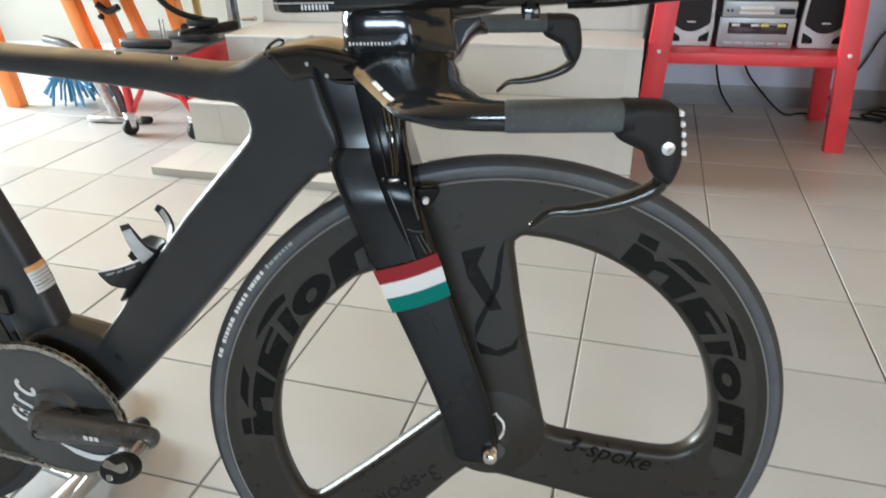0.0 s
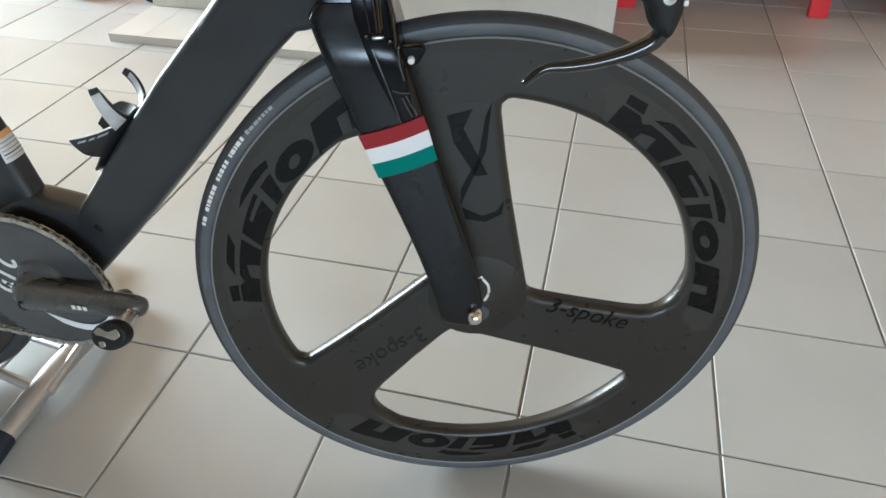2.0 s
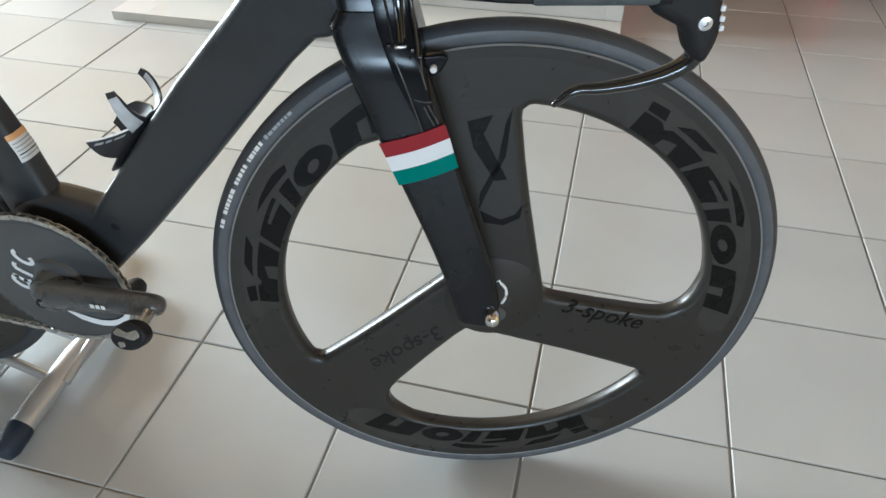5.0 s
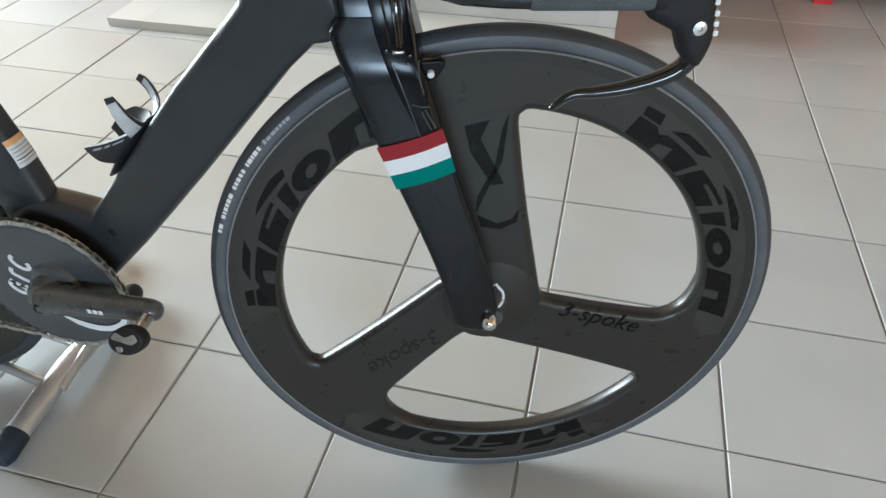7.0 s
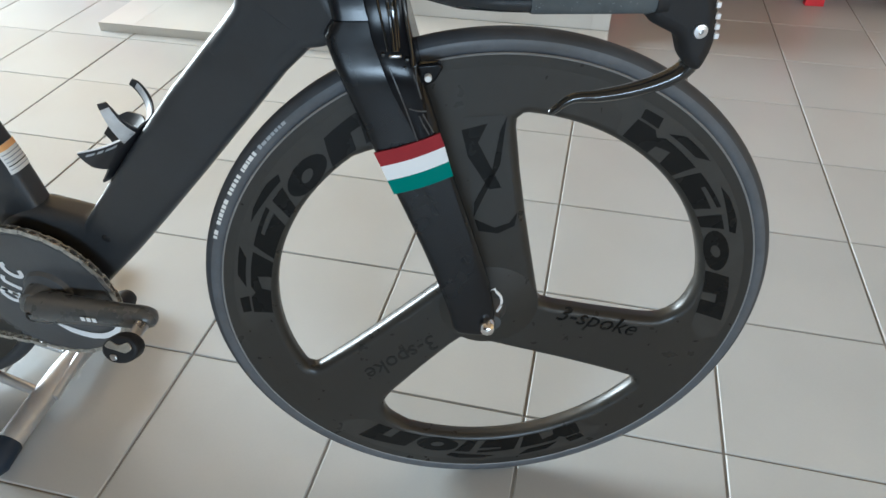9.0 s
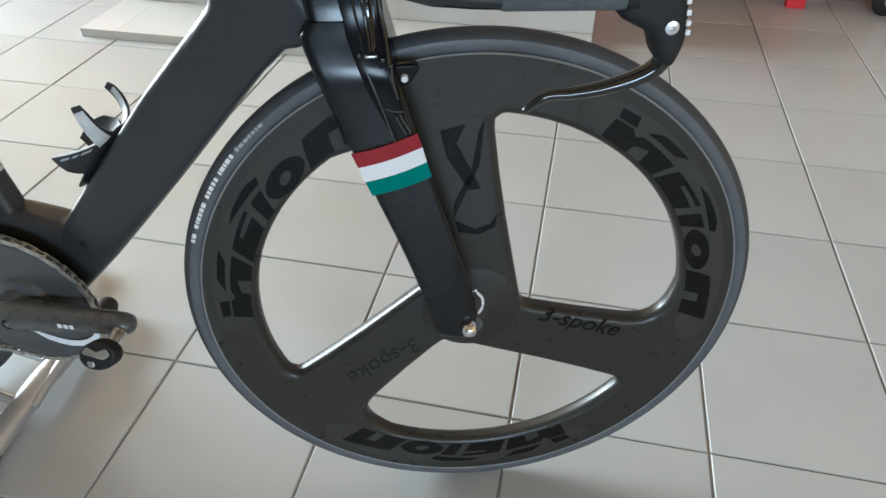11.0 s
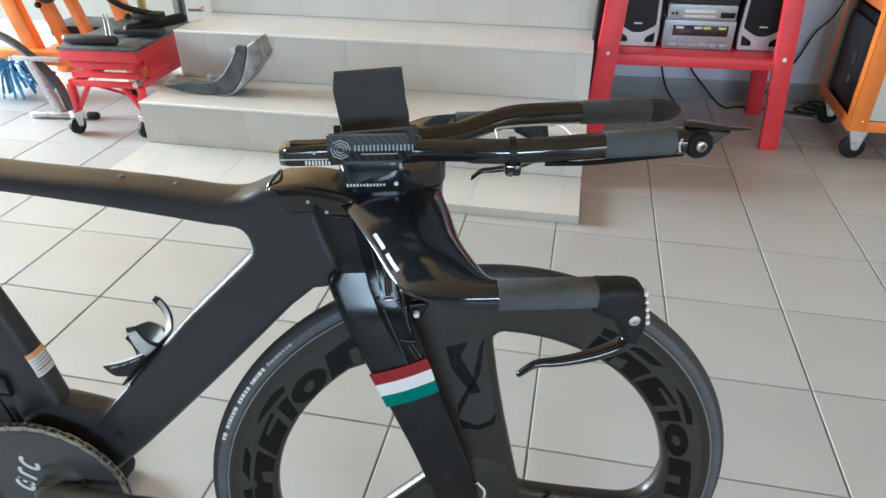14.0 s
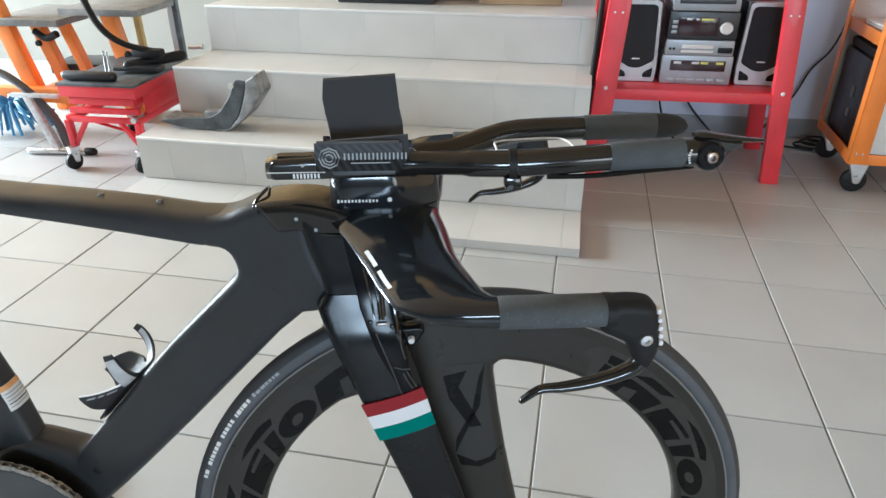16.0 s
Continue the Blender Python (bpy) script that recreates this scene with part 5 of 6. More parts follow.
def leg_between(a, b, wx, wy):
    a, b = Vector(a), Vector(b)
    loops = []
    for p in (a, b):
        loops.append([p + Vector((sx * wx / 2, sy * wy / 2, 0)) for sx, sy in ((-1, -1), (1, -1), (1, 1), (-1, 1))])
    bm = rings(loops)
    bmesh.ops.bevel(bm, geom=bm.edges[:], offset=0.004, segments=2, profile=0.6, affect="EDGES")
    return bm


LEGS = [((0.262, 2.06, 0), (0.325, 2.10, 0.95)), ((0.950, 2.06, 0), (0.890, 2.10, 0.95)), ((0.255, 2.46, 0), (0.300, 2.42, 0.95)), ((0.985, 2.46, 0), (0.900, 2.42, 0.95))]
for a, b in LEGS:
    lg = part("leg", leg_between(a, b, 0.080 if a[0] < 0.5 else 0.066, 0.034), M_PRED, stand)
    for z in (0.352,):
        s = z / 0.95
        p = Vector(a).lerp(Vector(b), s)
        if a[1] < 2.2:
            part("bolt", lathe([(0.0, -0.006), (0.006, -0.005), (0.008, 0.0)], 12), M_INK, lg, "pale bolt head", m=Matrix.Translation((p.x, p.y - 0.0165, p.z)))
            for dx in (-0.014, 0.014):
                q = Vector(a).lerp(Vector(b), 0.66)
                part("bolt", lathe([(0.0, -0.004), (0.003, -0.003), (0.004, 0.0)], 8), M_INK, lg, "pale bolt head", m=Matrix.Translation((q.x + dx, q.y - 0.0165, q.z)))
part("shelf", box(0.612, 2.265, 0.332, 0.62, 0.385, 0.030, 0.003), M_PRED, stand, "red steel shelf")
part("shelf_lip", box(0.612, 2.068, 0.326, 0.62, 0.006, 0.036, 0.001), M_PRED, stand)
# brown strip that paints the shade below the shelf; the stand has no board here
part("shelf_shade", box(0.62, 2.475, 0.285, 0.66, 0.016, 0.06, 0.002), M_BROWN, stand, "dark brown strip standing in for the shade under the shelf")
part("top", box(0.60, 2.26, 0.965, 0.74, 0.46, 0.03, 0.004), M_PRED, stand)


def speaker(x0, x1, y, z0, z1):
    cx, w, h = (x0 + x1) / 2, x1 - x0, z1 - z0
    sp = thing("loudspeaker", (cx, y + 0.09, z0), "black mesh loudspeaker with silver trim on the red shelf", "loudspeaker", "pair of loudspeakers")
    part("cabinet", box(cx, y + 0.10, z0 + h / 2, w, 0.19, h, 0.008), M_DARKP, sp)
    part("trim", plate([rounded([(cx - w / 2, z0, .01), (cx - w / 2 - 0.004, z0 + 0.06, .02), (cx - w / 2 + 0.006, z1 - 0.01, .02), (cx - w / 2 + 0.02, z1, .01), (cx + w / 2 - 0.02, z1, .01), (cx + w / 2 - 0.006, z1 - 0.01, .02), (cx + w / 2 + 0.004, z0 + 0.06, .02), (cx + w / 2, z0, .01)]),
                        rounded([(cx - w / 2 + 0.012, z0 + 0.085, .01), (cx - w / 2 + 0.020, z1 - 0.018, .02), (cx + w / 2 - 0.020, z1 - 0.018, .02), (cx + w / 2 - 0.012, z0 + 0.085, .01), (cx + 0.02, z0 + 0.055, .02), (cx - 0.02, z0 + 0.055, .02)])], 0.010, 0.004, 3), M_SPKR, sp, "silver front trim", m=Matrix.Translation((0, y, 0)))
    part("grille", plate([rounded([(cx - w / 2 + 0.010, z0 + 0.083, .01), (cx - w / 2 + 0.018, z1 - 0.016, .02), (cx + w / 2 - 0.018, z1 - 0.016, .02), (cx + w / 2 - 0.010, z0 + 0.083, .01), (cx + 0.02, z0 + 0.053, .02), (cx - 0.02, z0 + 0.053, .02)])], 0.007, 0.004, 3), M_FOAM, sp, "black cloth grille", m=Matrix.Translation((0, y - 0.004, 0)))
    part("badge", box(cx, y - 0.013, z0 + 0.090, 0.030, 0.002, 0.005, 0.0005), M_INK, sp, "small pale badge")
    for s in (-1, 1):
        part("port", plate([rounded([(cx + s * 0.032, z0 + 0.018, .006), (cx + s * (w / 2 - 0.012), z0 + 0.018, .006), (cx + s * (w / 2 - 0.010), z0 + 0.058, .008), (cx + s * 0.034, z0 + 0.036, .008)])], 0.003, 0.001, 2), M_DECAL, sp, "dark port", m=Matrix.Translation((0, y - 0.0095, 0)))
    return sp


speaker(0.318, 0.478, 2.20, 0.348, 0.655)
speaker(0.782, 0.945, 2.20, 0.348, 0.655)
hifi = thing("mini_hifi", (0.63, 2.28, 0.348), "silver and black stacked mini music system", "hi-fi")
part("tape_deck", box(0.63, 2.275, 0.348 + 0.055, 0.262, 0.20, 0.110, 0.006), M_SILVERP, hifi, "silver twin tape deck")
part("deck_window", box(0.632, 2.1745, 0.420, 0.205, 0.004, 0.040, 0.004), M_GLASSK, hifi, "dark tape windows")
for x, mt in ((0.555, M_LABEL), (0.622, M_LABEL), (0.655, M_YEL), (0.712, M_YEL)):
    part("lit_bar", box(x, 2.1715, 0.431, 0.028, 0.002, 0.009, 0.001), mt, hifi, "pale bar behind the window")
for k in range(6):
    part("key", box(0.535 + 0.038 * k, 2.1735, 0.364, 0.030, 0.006, 0.014, 0.002), M_SILVERP, hifi, "silver key")
part("disc_unit", box(0.63, 2.275, 0.458 + 0.029, 0.250, 0.20, 0.058, 0.006), M_SILVERP, hifi, "silver disc player")
part("disc_tray", box(0.620, 2.173, 0.492, 0.115, 0.006, 0.014, 0.003), M_LABEL, hifi, "pale disc tray")
part("tray_lip", box(0.620, 2.173, 0.474, 0.120, 0.006, 0.010, 0.003), M_LABEL, hifi)
part("jack", box(0.722, 2.173, 0.480, 0.052, 0.004, 0.020, 0.002), M_DECAL, hifi, "dark oval panel")
for x in (0.520, 0.534):
    part("button", lathe([(0.0, -0.006), (0.004, -0.006), (0.005, 0.0)], 12), M_DECAL, hifi, m=Matrix.Translation((x, 2.175, 0.482)))
part("tuner", box(0.63, 2.275, 0.519 + 0.050, 0.252, 0.20, 0.100, 0.006), M_DARKP, hifi, "dark tuner with red display")
part("display", box(0.610, 2.1735, 0.565, 0.145, 0.004, 0.066, 0.003), M_GLASSK, hifi, "dark red display window")
for x, mt, w in ((0.575, M_LABEL, 0.02), (0.605, M_LABEL, 0.012), (0.640, M_YEL, 0.045)):
    part("lit_bar", box(x, 2.1712, 0.592, w, 0.002, 0.007, 0.001), mt, hifi, "pale bar on the display")
part("volume_knob", lathe([(0.0, -0.020), (0.019, -0.019), (0.022, -0.014), (0.023, 0.0)], 28), M_LABEL, hifi, "white round volume knob", m=Matrix.Translation((0.712, 2.176, 0.562)))
for k in range(3):
    part("button", box(0.525, 2.173, 0.545 + 0.018 * k, 0.020, 0.005, 0.012, 0.002), M_SILVERP, hifi)
part("amplifier", box(0.63, 2.275, 0.620 + 0.030, 0.240, 0.20, 0.058, 0.006), M_SILVERP, hifi, "silver top unit")
part("amplifier_band", box(0.63, 2.1735, 0.655, 0.20, 0.004, 0.016, 0.002), M_DARKP, hifi)
# hanging wires
for pts in ([(0.545, 2.42, 0.33), (0.555, 2.47, 0.22), (0.60, 2.52, 0.09), (0.66, 2.50, 0.006)], [(0.640, 2.42, 0.33), (0.68, 2.50, 0.20), (0.76, 2.54, 0.10), (0.86, 2.50, 0.012), (0.95, 2.53, 0.006), (1.10, 2.50, 0.006), (1.24, 2.46, 0.006)], [(0.99, 2.50, 0.02), (1.06, 2.56, 0.09), (1.155, 2.60, 0.207), (1.198, 2.60, 0.321), (1.255, 2.60, 0.399), (1.285, 2.60, 0.49), (1.30, 2.60, 0.62)]):
    single("cable", tube(bezier(pts, 8), 0.0045, 8), M_RUBBER, "thin black cable against the pale blue wall", "cable", "loose cables")
coil = [(1.22 + 0.06 * math.cos(t * 1.0) + 0.004 * t, 2.50 + 0.05 * math.sin(t), 0.006 + 0.0022 * t) for t in np.linspace(0, 19, 60)]
single("cable_coil", tube(coil, 0.005, 8), M_RUBBER, "coil of black cable on the floor", "cable", "loose cables")
# thin black tube along the right edge of the steps
single("black_upright", tube([(0.222, 2.12, 0.0), (0.250, 2.14, 0.80)], 0.011, 10), M_RUBBER, "thin black upright strip beside the steps", "cable duct")

# ---- orange tool cart ----
CT = Matrix.Translation((1.186, 1.985, 0)) @ Matrix.Rotation(radians(-4.5), 4, "Z")
cart = thing("tool_cart", (1.45, 2.25, 0), "orange steel tool cart on castors with black boxes inside", "tool cart")
CW, CD = 0.62, 0.45
for x, y in ((0.0, 0.0), (CW, 0.0), (0.0, CD), (CW, CD)):
    sx, sy = (1 if x == 0 else -1), (1 if y == 0 else -1)
    bm = box(x + sx * 0.032, y + sy * 0.002, 0.54, 0.064, 0.004, 0.84, 0.001)
    box(x + sx * 0.002, y + sy * 0.022, 0.54, 0.004, 0.044, 0.84, 0.001, bm=bm)
    post = part("corner_post", bm, M_ORANGE, cart, "orange angle post", m=CT)
    if y == 0:
        for dx in (0.02, 0.042):
            for z in (0.16, 0.535):
                part("rivet", lathe([(0.0, -0.004), (0.004, -0.003), (0.005, 0.0)], 10), M_CHROME, post, "bright rivet", m=CT @ Matrix.Translation((x + sx * dx, -0.0005, z)))
    wheel_c = Vector((x + sx * 0.05, y + sy * 0.04, 0.045))
    cas = part("castor", lathe([(0.0, -0.013), (0.030, -0.013), (0.0445, -0.008), (0.0445, 0.008), (0.030, 0.013), (0.0, 0.013)], 28), M_RUBBER, cart, "black castor wheel", m=CT @ Matrix.Translation(wheel_c))
    part("castor_fork", plate([rounded([(-0.035, 0.118, .004), (0.035, 0.118, .004), (0.018, 0.035, .01), (-0.006, 0.035, .01)])], 0.019, 0.003, 2), M_STEEL, cas, "bright castor fork", m=CT @ Matrix.Translation((wheel_c.x, wheel_c.y, 0)))
for z, nm in ((0.135, "bottom_shelf"), (0.555, "middle_shelf"), (0.90, "top_shelf")):
    bm = box(CW / 2, CD / 2, z, CW - 0.01, CD - 0.01, 0.006, 0.001)
    for y in (0.004, CD - 0.004):
        box(CW / 2, y, z + 0.005, CW - 0.008, 0.004, 0.040, 0.001, bm=bm)
    for x in (0.006, CW - 0.006):
        box(x, CD / 2, z + 0.005, 0.004, CD - 0.008, 0.044, 0.001, bm=bm)
    part(nm, bm, M_ORANGE, cart, "orange steel shelf tray", m=CT)
part("front_panel", box(CW / 2, 0.014, 0.345, CW - 0.13, 0.004, 0.37, 0.001), M_WHITE, cart, "white lower front panel", m=CT)
part("back_panel", box(CW / 2, CD - 0.008, 0.5, CW - 0.02, 0.003, 0.78, 0.0005), M_WHITE, cart, "white back panel", m=CT)
bx = single("tool_case", box(0.118, 0.235, 0.139 + 0.17, 0.20, 0.38, 0.34, 0.03), M_DARKP, "black plastic equipment case inside the cart", "tool case", m=CT)
part("latch", box(0.016, 0.20, 0.34, 0.006, 0.03, 0.045, 0.004), M_DGREY, bx, m=CT)
part("latch", box(0.016, 0.20, 0.26, 0.006, 0.022, 0.03, 0.004), M_GREYINK, bx, m=CT)
part("lid", box(0.118, 0.235, 0.495, 0.18, 0.34, 0.035, 0.012), M_RUBBER, bx, m=CT)
for k in range(4):
    single("papers", box(0.115 + 0.012 * k, 0.16 + 0.008 * k, 0.5605 + 0.009 * k, 0.19, 0.24, 0.008, 0.001, m=pose(0, 0, 0, 0, 0, 2.0 * k)), M_PAPER, "loose stack of white papers on the cart shelf", "papers", "paper stack", m=CT)

# ---- red scissor jack stool ----
jack = thing("scissor_jack", (-1.70, 2.05, 0), "red steel scissor lift with a black rubber top and castors", "scissor lift")
JX0, JX1, JY0, JY1 = -1.865, -1.535, 1.84, 2.30
part("top_plate", box((JX0 + JX1) / 2, (JY0 + JY1) / 2, 0.318, JX1 - JX0, JY1 - JY0, 0.046, 0.006), M_PRED, jack, "red steel top plate")
part("rubber_mat", box((JX0 + JX1) / 2, (JY0 + JY1) / 2, 0.346, JX1 - JX0 + 0.006, JY1 - JY0 + 0.006, 0.012, 0.003), M_GREYP, jack, "worn black rubber mat")
part("under_frame", box((JX0 + JX1) / 2, (JY0 + JY1) / 2, 0.276, JX1 - JX0 - 0.05, JY1 - JY0 - 0.03, 0.030, 0.004), M_PRED, jack)
for z, y in ((0.240, JY0 + 0.015), (0.205, JY0 + 0.005), (0.240, JY1 - 0.015), (0.205, JY1 - 0.005)):
    part("cross_bar", box((JX0 + JX1) / 2 + 0.01, y, z, JX1 - JX0 - 0.03, 0.022, 0.022, 0.003), M_PRED, jack)
for x in (JX0 + 0.015, JX1 - 0.015):
    part("side_rail", box(x, (JY0 + JY1) / 2, 0.205, 0.026, JY1 - JY0, 0.026, 0.003), M_PRED, jack)
    part("scissor_arm", leg_between((x, JY0 + 0.03, 0.215), (x, JY1 - 0.04, 0.285), 0.010, 0.03), M_PRED, jack)
for x, y in ((JX0 + 0.012, JY0 + 0.0), (JX1 - 0.012, JY0 + 0.0), (JX0 + 0.012, JY1), (JX1 - 0.012, JY1)):
    lg = part("leg", box(x, y, 0.145, 0.026, 0.026, 0.115, 0.003), M_PRED, jack)
    sx = 1 if x < -1.7 else -1
    part("gusset", leg_between((x + sx * 0.005, y, 0.095), (x + sx * 0.075, y, 0.195), 0.022, 0.018), M_PRED, lg)
    cs = part("castor", lathe([(0.0, -0.010), (0.022, -0.010), (0.036, -0.007), (0.036, 0.007), (0.022, 0.010), (0.0, 0.010)], 24), M_RUBBER, jack, "grey rubber castor", m=Matrix.Translation((x, y - 0.03, 0.036)) @ Matrix.Rotation(radians(72), 4, "Z"))
    part("castor_fork", plate([rounded([(-0.022, 0.095, .004), (0.022, 0.095, .004), (0.010, 0.028, .006), (-0.010, 0.028, .006)])], 0.015, 0.003, 2), M_STEEL, cs, m=Matrix.Translation((x, y - 0.02, 0)) @ Matrix.Rotation(radians(72), 4, "Z"))
part("brace", leg_between((JX0 + 0.10, JY0 + 0.02, 0.195), (JX1 - 0.02, JY0 + 0.10, 0.10), 0.024, 0.02), M_PRED, jack, "red diagonal brace")
part("side_panel", box(JX1 - 0.006, (JY0 + JY1) / 2 + 0.02, 0.252, 0.004, JY1 - JY0 - 0.08, 0.085, 0.001), M_PRED, jack, "red sheet side panel")
part("crank_socket", tube([(JX1 - 0.02, JY0 - 0.02, 0.215), (JX1 - 0.02, JY0 + 0.05, 0.215)], 0.012, 12), M_STEEL, jack)
# foot pump lying on the stool
pump = thing("foot_pump", (-1.70, 2.0, 0.352), "black pump with a bent lever lying on the rubber mat", "pump")
part("barrel", tube([(JX0 + 0.020, 1.885, 0.372), (JX0 + 0.22, 1.885, 0.372)], [0.019, 0.020], 18, round_ends=True), M_DARKP, pump, "dark grey pump barrel")
part("barrel", tube([(-1.66, 2.03, 0.380), (-1.50, 2.18, 0.396)], 0.022, 16, round_ends=True), M_RUBBER, pump)
part("lever", tube(bezier([(-1.56, 2.10, 0.425), (-1.66, 2.03, 0.470), (-1.73, 2.00, 0.545), (-1.77, 1.99, 0.68), (-1.77, 1.99, 0.80)]), 0.018, 12, flat=0.7), M_RUBBER, pump, "bent black lever")
part("lever_foot", box(-1.59, 2.08, 0.425, 0.13, 0.05, 0.035, 0.012), M_RUBBER, pump)
for x in (-1.715, -1.698):
    part("strut", tube([(x, 1.955, 0.352), (x, 1.965, 0.455)], 0.004, 8), M_CHROME, pump, "bright strut")
part("lever_plate", box(-1.62, 2.04, 0.372, 0.20, 0.07, 0.022, 0.008, m=None), M_DARKP, pump)

# ---- orange motorcycle lift behind it ----
lift = thing("motorcycle_lift", (-2.1, 2.5, 0), "orange steel motorcycle lift with grey platforms", "motorcycle lift")
part("platform", box(-2.28, 2.45, 0.500, 0.36, 0.42, 0.030, 0.005), M_DECK, lift, "worn grey platform")
part("platform", box(-1.92, 2.45, 0.545, 0.38, 0.34, 0.030, 0.005), M_DECK, lift, "worn grey platform")
for a, b, w in (((-2.335, 2.30, 0.16), (-2.44, 2.30, 0.62), 0.075), ((-2.20, 2.36, 0.16), (-2.29, 2.36, 0.48), 0.055), ((-2.07, 2.34, 0.25), (-2.14, 2.34, 0.49), 0.040), ((-1.865, 2.34, 0.29), (-1.905, 2.34, 0.535), 0.065), ((-2.72, 2.12, 0.0), (-2.76, 2.12, 0.75), 0.085)):
    part("upright", leg_between(a, b, w, 0.05), M_ORANGE, lift, "orange upright")
part("beam", box(-2.24, 2.26, 0.175, 0.56, 0.06, 0.065, 0.006), M_ORANGE, lift, "orange base beam")
part("beam", leg_between((-2.04, 2.32, 0.235), (-2.38, 2.32, 0.185), 0.03, 0.05), M_ORANGE, lift)
part("hook", tube(bezier([(-2.25, 2.28, 0.46), (-2.20, 2.28, 0.43), (-2.14, 2.28, 0.45)]), 0.016, 10), M_RUBBER, lift)
part("deck", box(-2.05, 2.48, 0.265, 0.50, 0.20, 0.05, 0.006), M_DARKP, lift, "dark grey lower deck")
part("foot", box(-2.45, 2.62, 0.070, 0.06, 0.10, 0.14, 0.01), M_ORANGE, lift)
part("foot", box(-1.95, 2.52, 0.12, 0.08, 0.20, 0.24, 0.01), M_ORANGE, lift)
for x, z, s in ((-2.265, 0.40, 0.012), (-1.83, 0.36, 0.014)):
    part("knob", lathe([(0.0, -0.016), (s, -0.014), (s * 1.2, 0.0)], 14), M_RUBBER, lift, m=Matrix.Translation((x, 2.31, z)))

# ---- white stand with a flat foot ----
wstand = thing("paddock_stand", (-2.03, 1.96, 0), "white steel upright on a flat chromed foot bar", "stand")
part("foot_bar", tube([(-2.16, 1.945, 0.016), (-1.90, 1.965, 0.016)], 0.016, 14, round_ends=True), M_STEEL, wstand, "chromed foot bar")
part("foot_cap", tube([(-1.905, 1.9648, 0.017), (-1.875, 1.967, 0.017)], 0.017, 14, round_ends=True), M_RUBBER, wstand)
part("upright", leg_between((-2.035, 1.96, 0.028), (-2.125, 1.98, 0.245), 0.036, 0.028), M_PALE, wstand, "white square upright")
part("crossbar", box(-2.095, 1.985, 0.252, 0.22, 0.024, 0.016, 0.003), M_PALE, wstand, "white crossbar")
part("dark_tube", tube(bezier([(-2.005, 1.985, 0.030), (-2.03, 1.99, 0.14), (-2.12, 2.00, 0.25), (-2.24, 2.02, 0.325), (-2.38, 2.05, 0.345)]), 0.018, 12), M_DGREY, wstand, "bent dark grey tube")
# ---- coil of blue air hose ----
hose = thing("air_hose", (-2.40, 2.20, 0), "loose coil of blue plastic air hose on the floor", "hose")
rng = random.Random(7)
for k in range(52):
    a = rng.uniform(-0.55, math.pi + 0.55)
    r = rng.uniform(0.11, 0.20)
    tip = Vector((-2.40 + r * math.cos(a), 2.20 + rng.uniform(-0.10, 0.12), max(0.085 - r * 0.55 * math.sin(a), 0.012)))
    part("hose_loop", tube(bezier([(-2.40 + rng.uniform(-0.025, 0.025), 2.21, 0.125), ((-2.40 + tip.x) / 2, (2.21 + tip.y) / 2 - 0.02, 0.150 + rng.uniform(-0.03, 0.03)), tip], 5), rng.uniform(0.0055, 0.0075), 6), M_BLUE, hose)

# ---- fairing piece and a bolt left on the steps ----
M_SCUFF = material("scuffed_pale_plastic", (0.27, 0.28, 0.29), 0.6, vary=0.45, scale=22, bump=0.3)
fairing = thing("fairing_panel", (-1.25, 1.84, 0.195), "scuffed dark grey plastic fairing panel lying on the first step", "fairing panel")
wall_f = [(-1.430, 0.226, .004), (-1.348, 0.203, .02), (-1.212, 0.1965, .02), (-1.150, 0.200, .02), (-1.100, 0.262, .02), (-1.066, 0.350, .02), (-1.057, 0.392, .006), (-1.097, 0.396, .008), (-1.128, 0.334, .02), (-1.175, 0.273, .02), (-1.222, 0.246, .02), (-1.330, 0.242, .02)]
part("front_wall", plate([rounded(wall_f, n=4)], 0.008, 0.0035, 2), M_GREYP, fairing, "dark grey front wall", m=Matrix.Translation((0, 1.815, 0)))
fin = [(-1.212, 0.1955, .01), (-1.146, 0.1965, .02), (-1.068, 0.257, .02), (-0.997, 0.349, .012), (-1.018, 0.417, .008), (-1.056, 0.394, .008), (-1.060, 0.352, .02), (-1.094, 0.264, .02), (-1.146, 0.208, .02)]
part("side_wall", plate([rounded(fin, n=4)], 0.055, 0.006, 2), M_SCUFF, fairing, "scratched pale side wall", m=Matrix.Translation((0, 1.862, 0)))
part("floor_web", plate([rounded([(-1.425, 0.228, .004), (-1.345, 0.206, .02), (-1.210, 0.1965, .02), (-1.150, 0.1970, .006), (-1.150, 0.207, .004), (-1.212, 0.207, .02), (-1.340, 0.216, .02), (-1.420, 0.236, .003)], n=4)], 0.052, 0.002, 2), M_SCUFF, fairing, m=Matrix.Translation((0, 1.868, 0)))
part("bracket", box(-1.235, 1.885, 0.232, 0.075, 0.05, 0.045, 0.012), M_SCUFF, fairing)
part("fixing_lug", lathe([(0.004, -0.004), (0.010, -0.004), (0.010, 0.004), (0.004, 0.004)], 14, closed=True), M_LABEL, fairing, "pale ring lug", m=Matrix.Translation((-1.112, 1.804, 0.375)))
bolt = single("loose_bolt", tube([(-1.545, 2.335, 0.395), (-1.49, 2.345, 0.395)], [0.008, 0.008], 10), M_STEEL, "bright loose bolt on the second step", "bolt")
part("bolt_head", lathe([(0.0, -0.005), (0.013, -0.004), (0.013, 0.004), (0.0, 0.005)], 6, axis="X"), M_STEEL, bolt, m=Matrix.Translation((-1.485, 2.345, 0.398)))

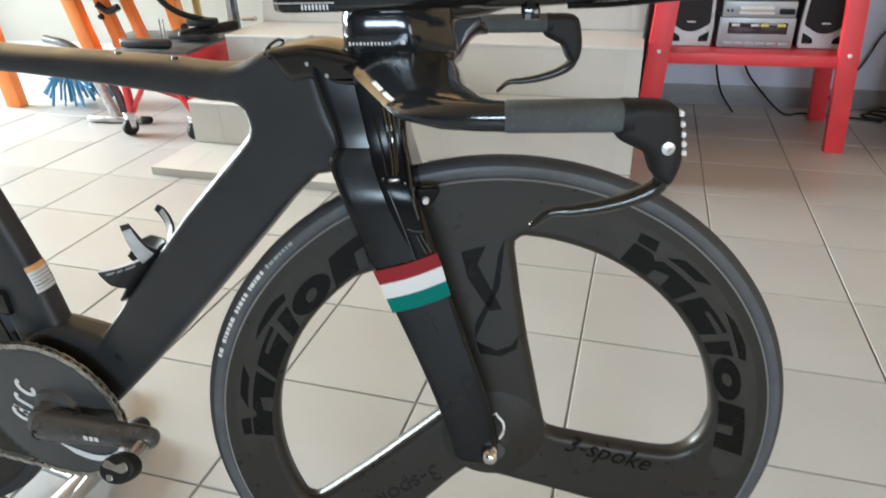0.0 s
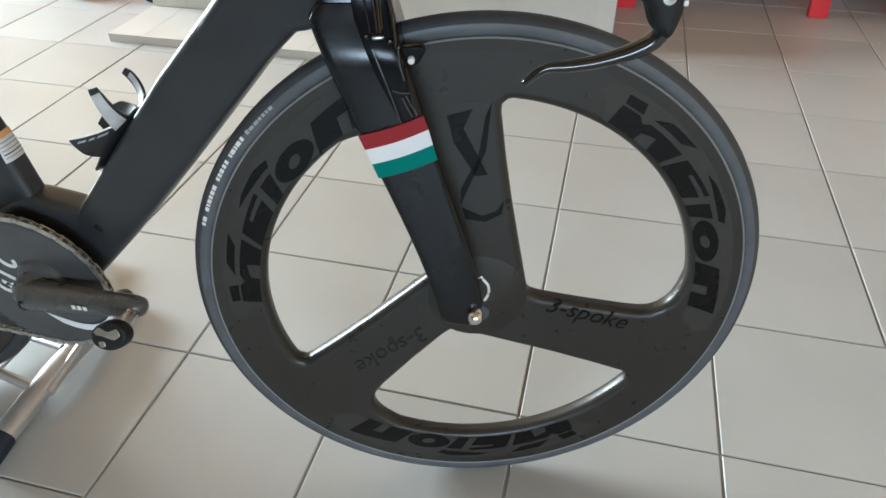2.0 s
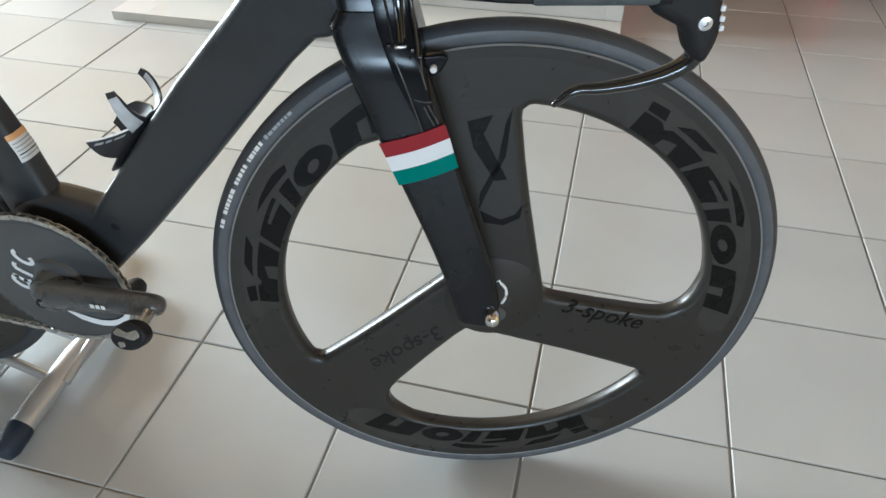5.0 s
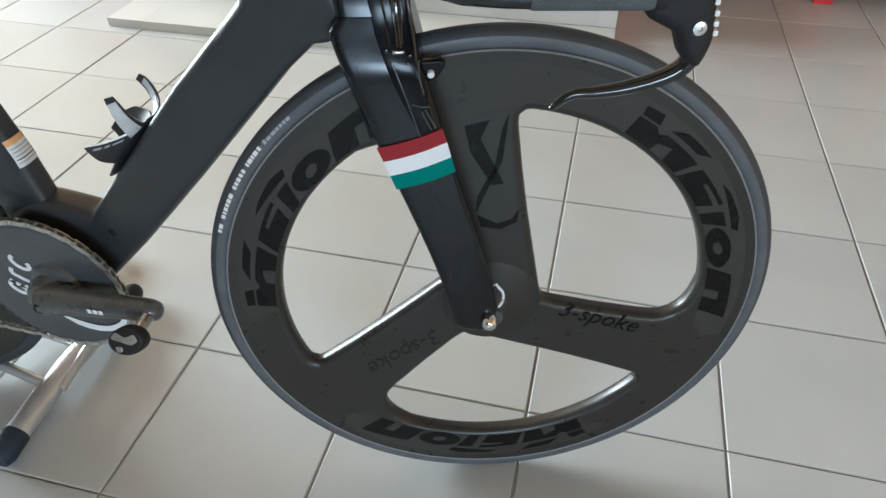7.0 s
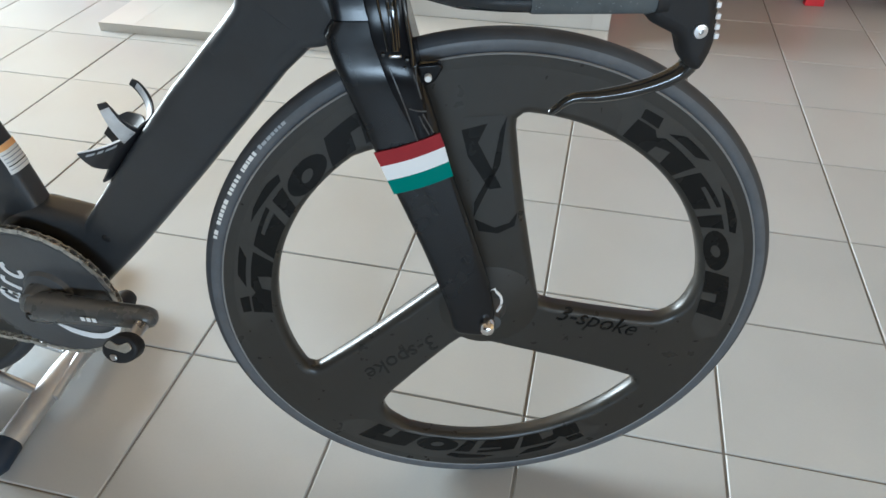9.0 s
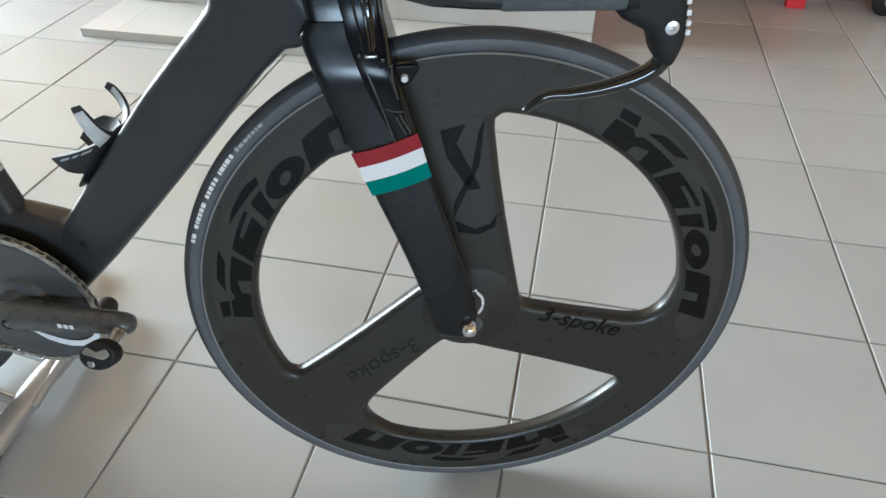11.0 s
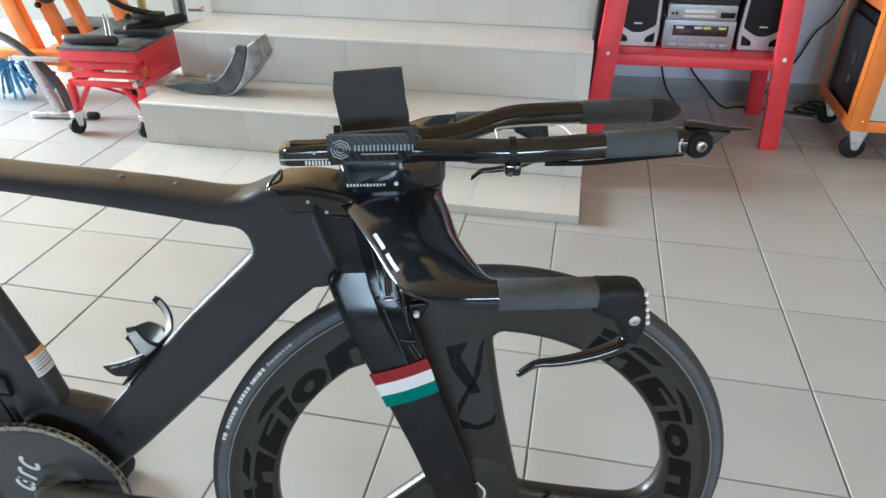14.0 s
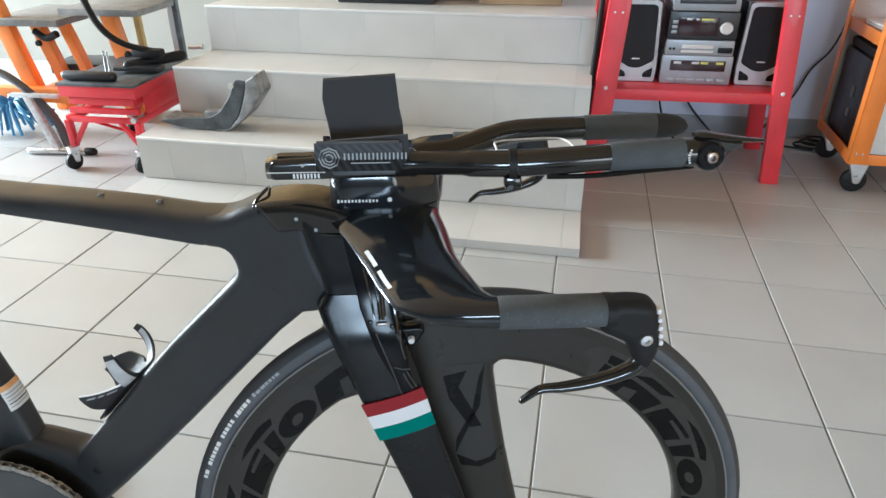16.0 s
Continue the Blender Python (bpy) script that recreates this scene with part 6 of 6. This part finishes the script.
# ---- posts and low gate beside the steps ----
gate = thing("side_gate", (-1.75, 2.62, 0), "ochre and grey posts joined by a grey rail", "gate")
part("post", box(-1.945, 2.62, 0.33, 0.030, 0.03, 0.66, 0.003), M_OCHRE, gate, "ochre post")
part("post", box(-1.735, 2.62, 0.33, 0.024, 0.03, 0.66, 0.003), M_GREYP, gate, "grey post")
part("post", box(-1.775, 2.66, 0.33, 0.05, 0.02, 0.66, 0.003), M_LABEL, gate, "white board")
part("rail", leg_between((-1.93, 2.60, 0.50), (-1.71, 2.60, 0.585), 0.10, 0.03), M_GREYP, gate, "grey rail")
# ---- things on the landing ----
LD = STAIR
single("storage_box", box(-0.92, 1.30, 0.575 + 0.20, 0.44, 0.34, 0.40, 0.006), M_DARKP, "dark grey storage box on the landing", "box", "boxes on the landing", m=LD)
single("cardboard_box", box(-0.33, 1.34, 0.575 + 0.16, 0.36, 0.30, 0.32, 0.004), M_CARD, "brown cardboard box on the landing", "box", "boxes on the landing", m=LD)
single("cardboard_box", box(-0.62, 1.42, 0.575 + 0.14, 0.14, 0.30, 0.28, 0.004), M_CARD, "brown cardboard box on the landing", "box", "boxes on the landing", m=LD)

# ---- tiles of stairs and floor ----
def tile_mesh(sx, sy, t=0.007, bevel=0.0014, mat=M_TILE):
    bm = bmesh.new()
    h = ((sx / 2, sy / 2, -t), (sx / 2, sy / 2, -bevel), (sx / 2 - bevel, sy / 2 - bevel, 0))
    loops = [[Vector((a * x, b * y, z)) for a, b in ((-1, -1), (1, -1), (1, 1), (-1, 1))] for x, y, z in h]
    rings(loops, cap=False, bm=bm)
    bm.verts.ensure_lookup_table()
    bm.faces.new([bm.verts[k] for k in (8, 9, 10, 11)])
    me = bpy.data.meshes.new("tile")
    bm.to_mesh(me)
    bm.free()
    me.materials.append(mat)
    return me


JOINT = -0.058
cuts = [0.0] + [JOINT - PITCH * k for k in range(6) if JOINT - PITCH * k > SL] + [SL]
GAP = 0.0004
cache = {}


def stair_tile(x0, x1, y0, y1, m):
    key = (round(x1 - x0, 4), round(y1 - y0, 4))
    if key not in cache:
        cache[key] = tile_mesh(key[0] - GAP, key[1] - GAP, 0.007, 0.0005, M_STAIRTILE)
    part("tile", cache[key], M_STAIRTILE, stairs, m=STAIR @ m @ Matrix.Translation(((x0 + x1) / 2, (y0 + y1) / 2, 0)))


FACE = pose(0, 0, 0, 90, 0, 0)
below = 0.0
for k, (y0, z, depth) in enumerate(LEVELS):
    for b, a in zip(cuts, cuts[1:]):
        # riser
        stair_tile(a, b, below, z - (0.009 if k else 0.0), Matrix.Translation((0, y0, 0)) @ FACE)
        # tread
        n = max(1, round(depth / 0.33))
        for q in range(n):
            stair_tile(a, b, y0 + depth * q / n, y0 + depth * (q + 1) / n, Matrix.Translation((0, 0, z - 0.001)))
    if k:
        part("nosing", box(SL / 2, y0 + 0.002, z - 0.004, -SL, 0.012, 0.010, 0.003), M_TRIM, stairs, "white edge trim", m=STAIR)
    below = z

cells = []
# hand-laid rows: some joints stray a few millimetres from the even grid
STRAY_X = {0: -0.006, 1: 0.005, 2: 0.007, 3: 0.006}
STRAY_Y = {-2: 0.009, 0: -0.003, 1: -0.008}
JOINT_X, JOINT_Y = 0.0042, 0.0028
for i in range(-18, 17):
    for j in range(-19, 13):
        c = GRID @ Vector(((i + 0.5) * PITCH, (j + 0.5) * PITCH, 0))
        if X0 - 0.3 < c.x < X1 + 0.3 and Y0 - 0.3 < c.y < Y1 + 0.3:
            cells.append((((c.x + 0.35) / 1.35) ** 2 + (c.y - 0.9) ** 2, i, j))
cells.sort()
rng = random.Random(3)
laid = {}
for _, i, j in cells[:290]:
    xa, xb = i * PITCH + STRAY_X.get(i, 0), (i + 1) * PITCH + STRAY_X.get(i + 1, 0)
    ya, yb = j * PITCH + STRAY_Y.get(j, 0), (j + 1) * PITCH + STRAY_Y.get(j + 1, 0)
    size = (round(xb - xa - JOINT_X, 4), round(yb - ya - JOINT_Y, 4))
    if size not in laid:
        laid[size] = tile_mesh(*size, bevel=0.0016)
    part("tile", laid[size], M_TILE, floor, m=GRID @ pose((xa + xb) / 2, (ya + yb) / 2, rng.uniform(-0.0003, 0.0003), rng.uniform(-0.06, 0.06), rng.uniform(-0.06, 0.06), 0))
vs, fs = [], []
for _, i, j in cells[290:]:
    b = len(vs)
    h = PITCH / 2 - 0.0019
    for dx, dy, z in ((-h, -h, -0.007), (h, -h, -0.007), (h, h, -0.007), (-h, h, -0.007), (-h, -h, 0), (h, -h, 0), (h, h, 0), (-h, h, 0)):
        vs.append(tuple(GRID @ Vector(((i + 0.5) * PITCH + dx, (j + 0.5) * PITCH + dy, z))))
    fs += [(b + 4, b + 5, b + 6, b + 7)] + [(b + q, b + (q + 1) % 4, b + 4 + (q + 1) % 4, b + 4 + q) for q in range(4)]
me = bpy.data.meshes.new("outer_tiles")
me.from_pydata(vs, [], fs)
tagged(part("outer_tiles", me, M_TILE, floor, "light grey tiles towards the walls"), kind="stuff")
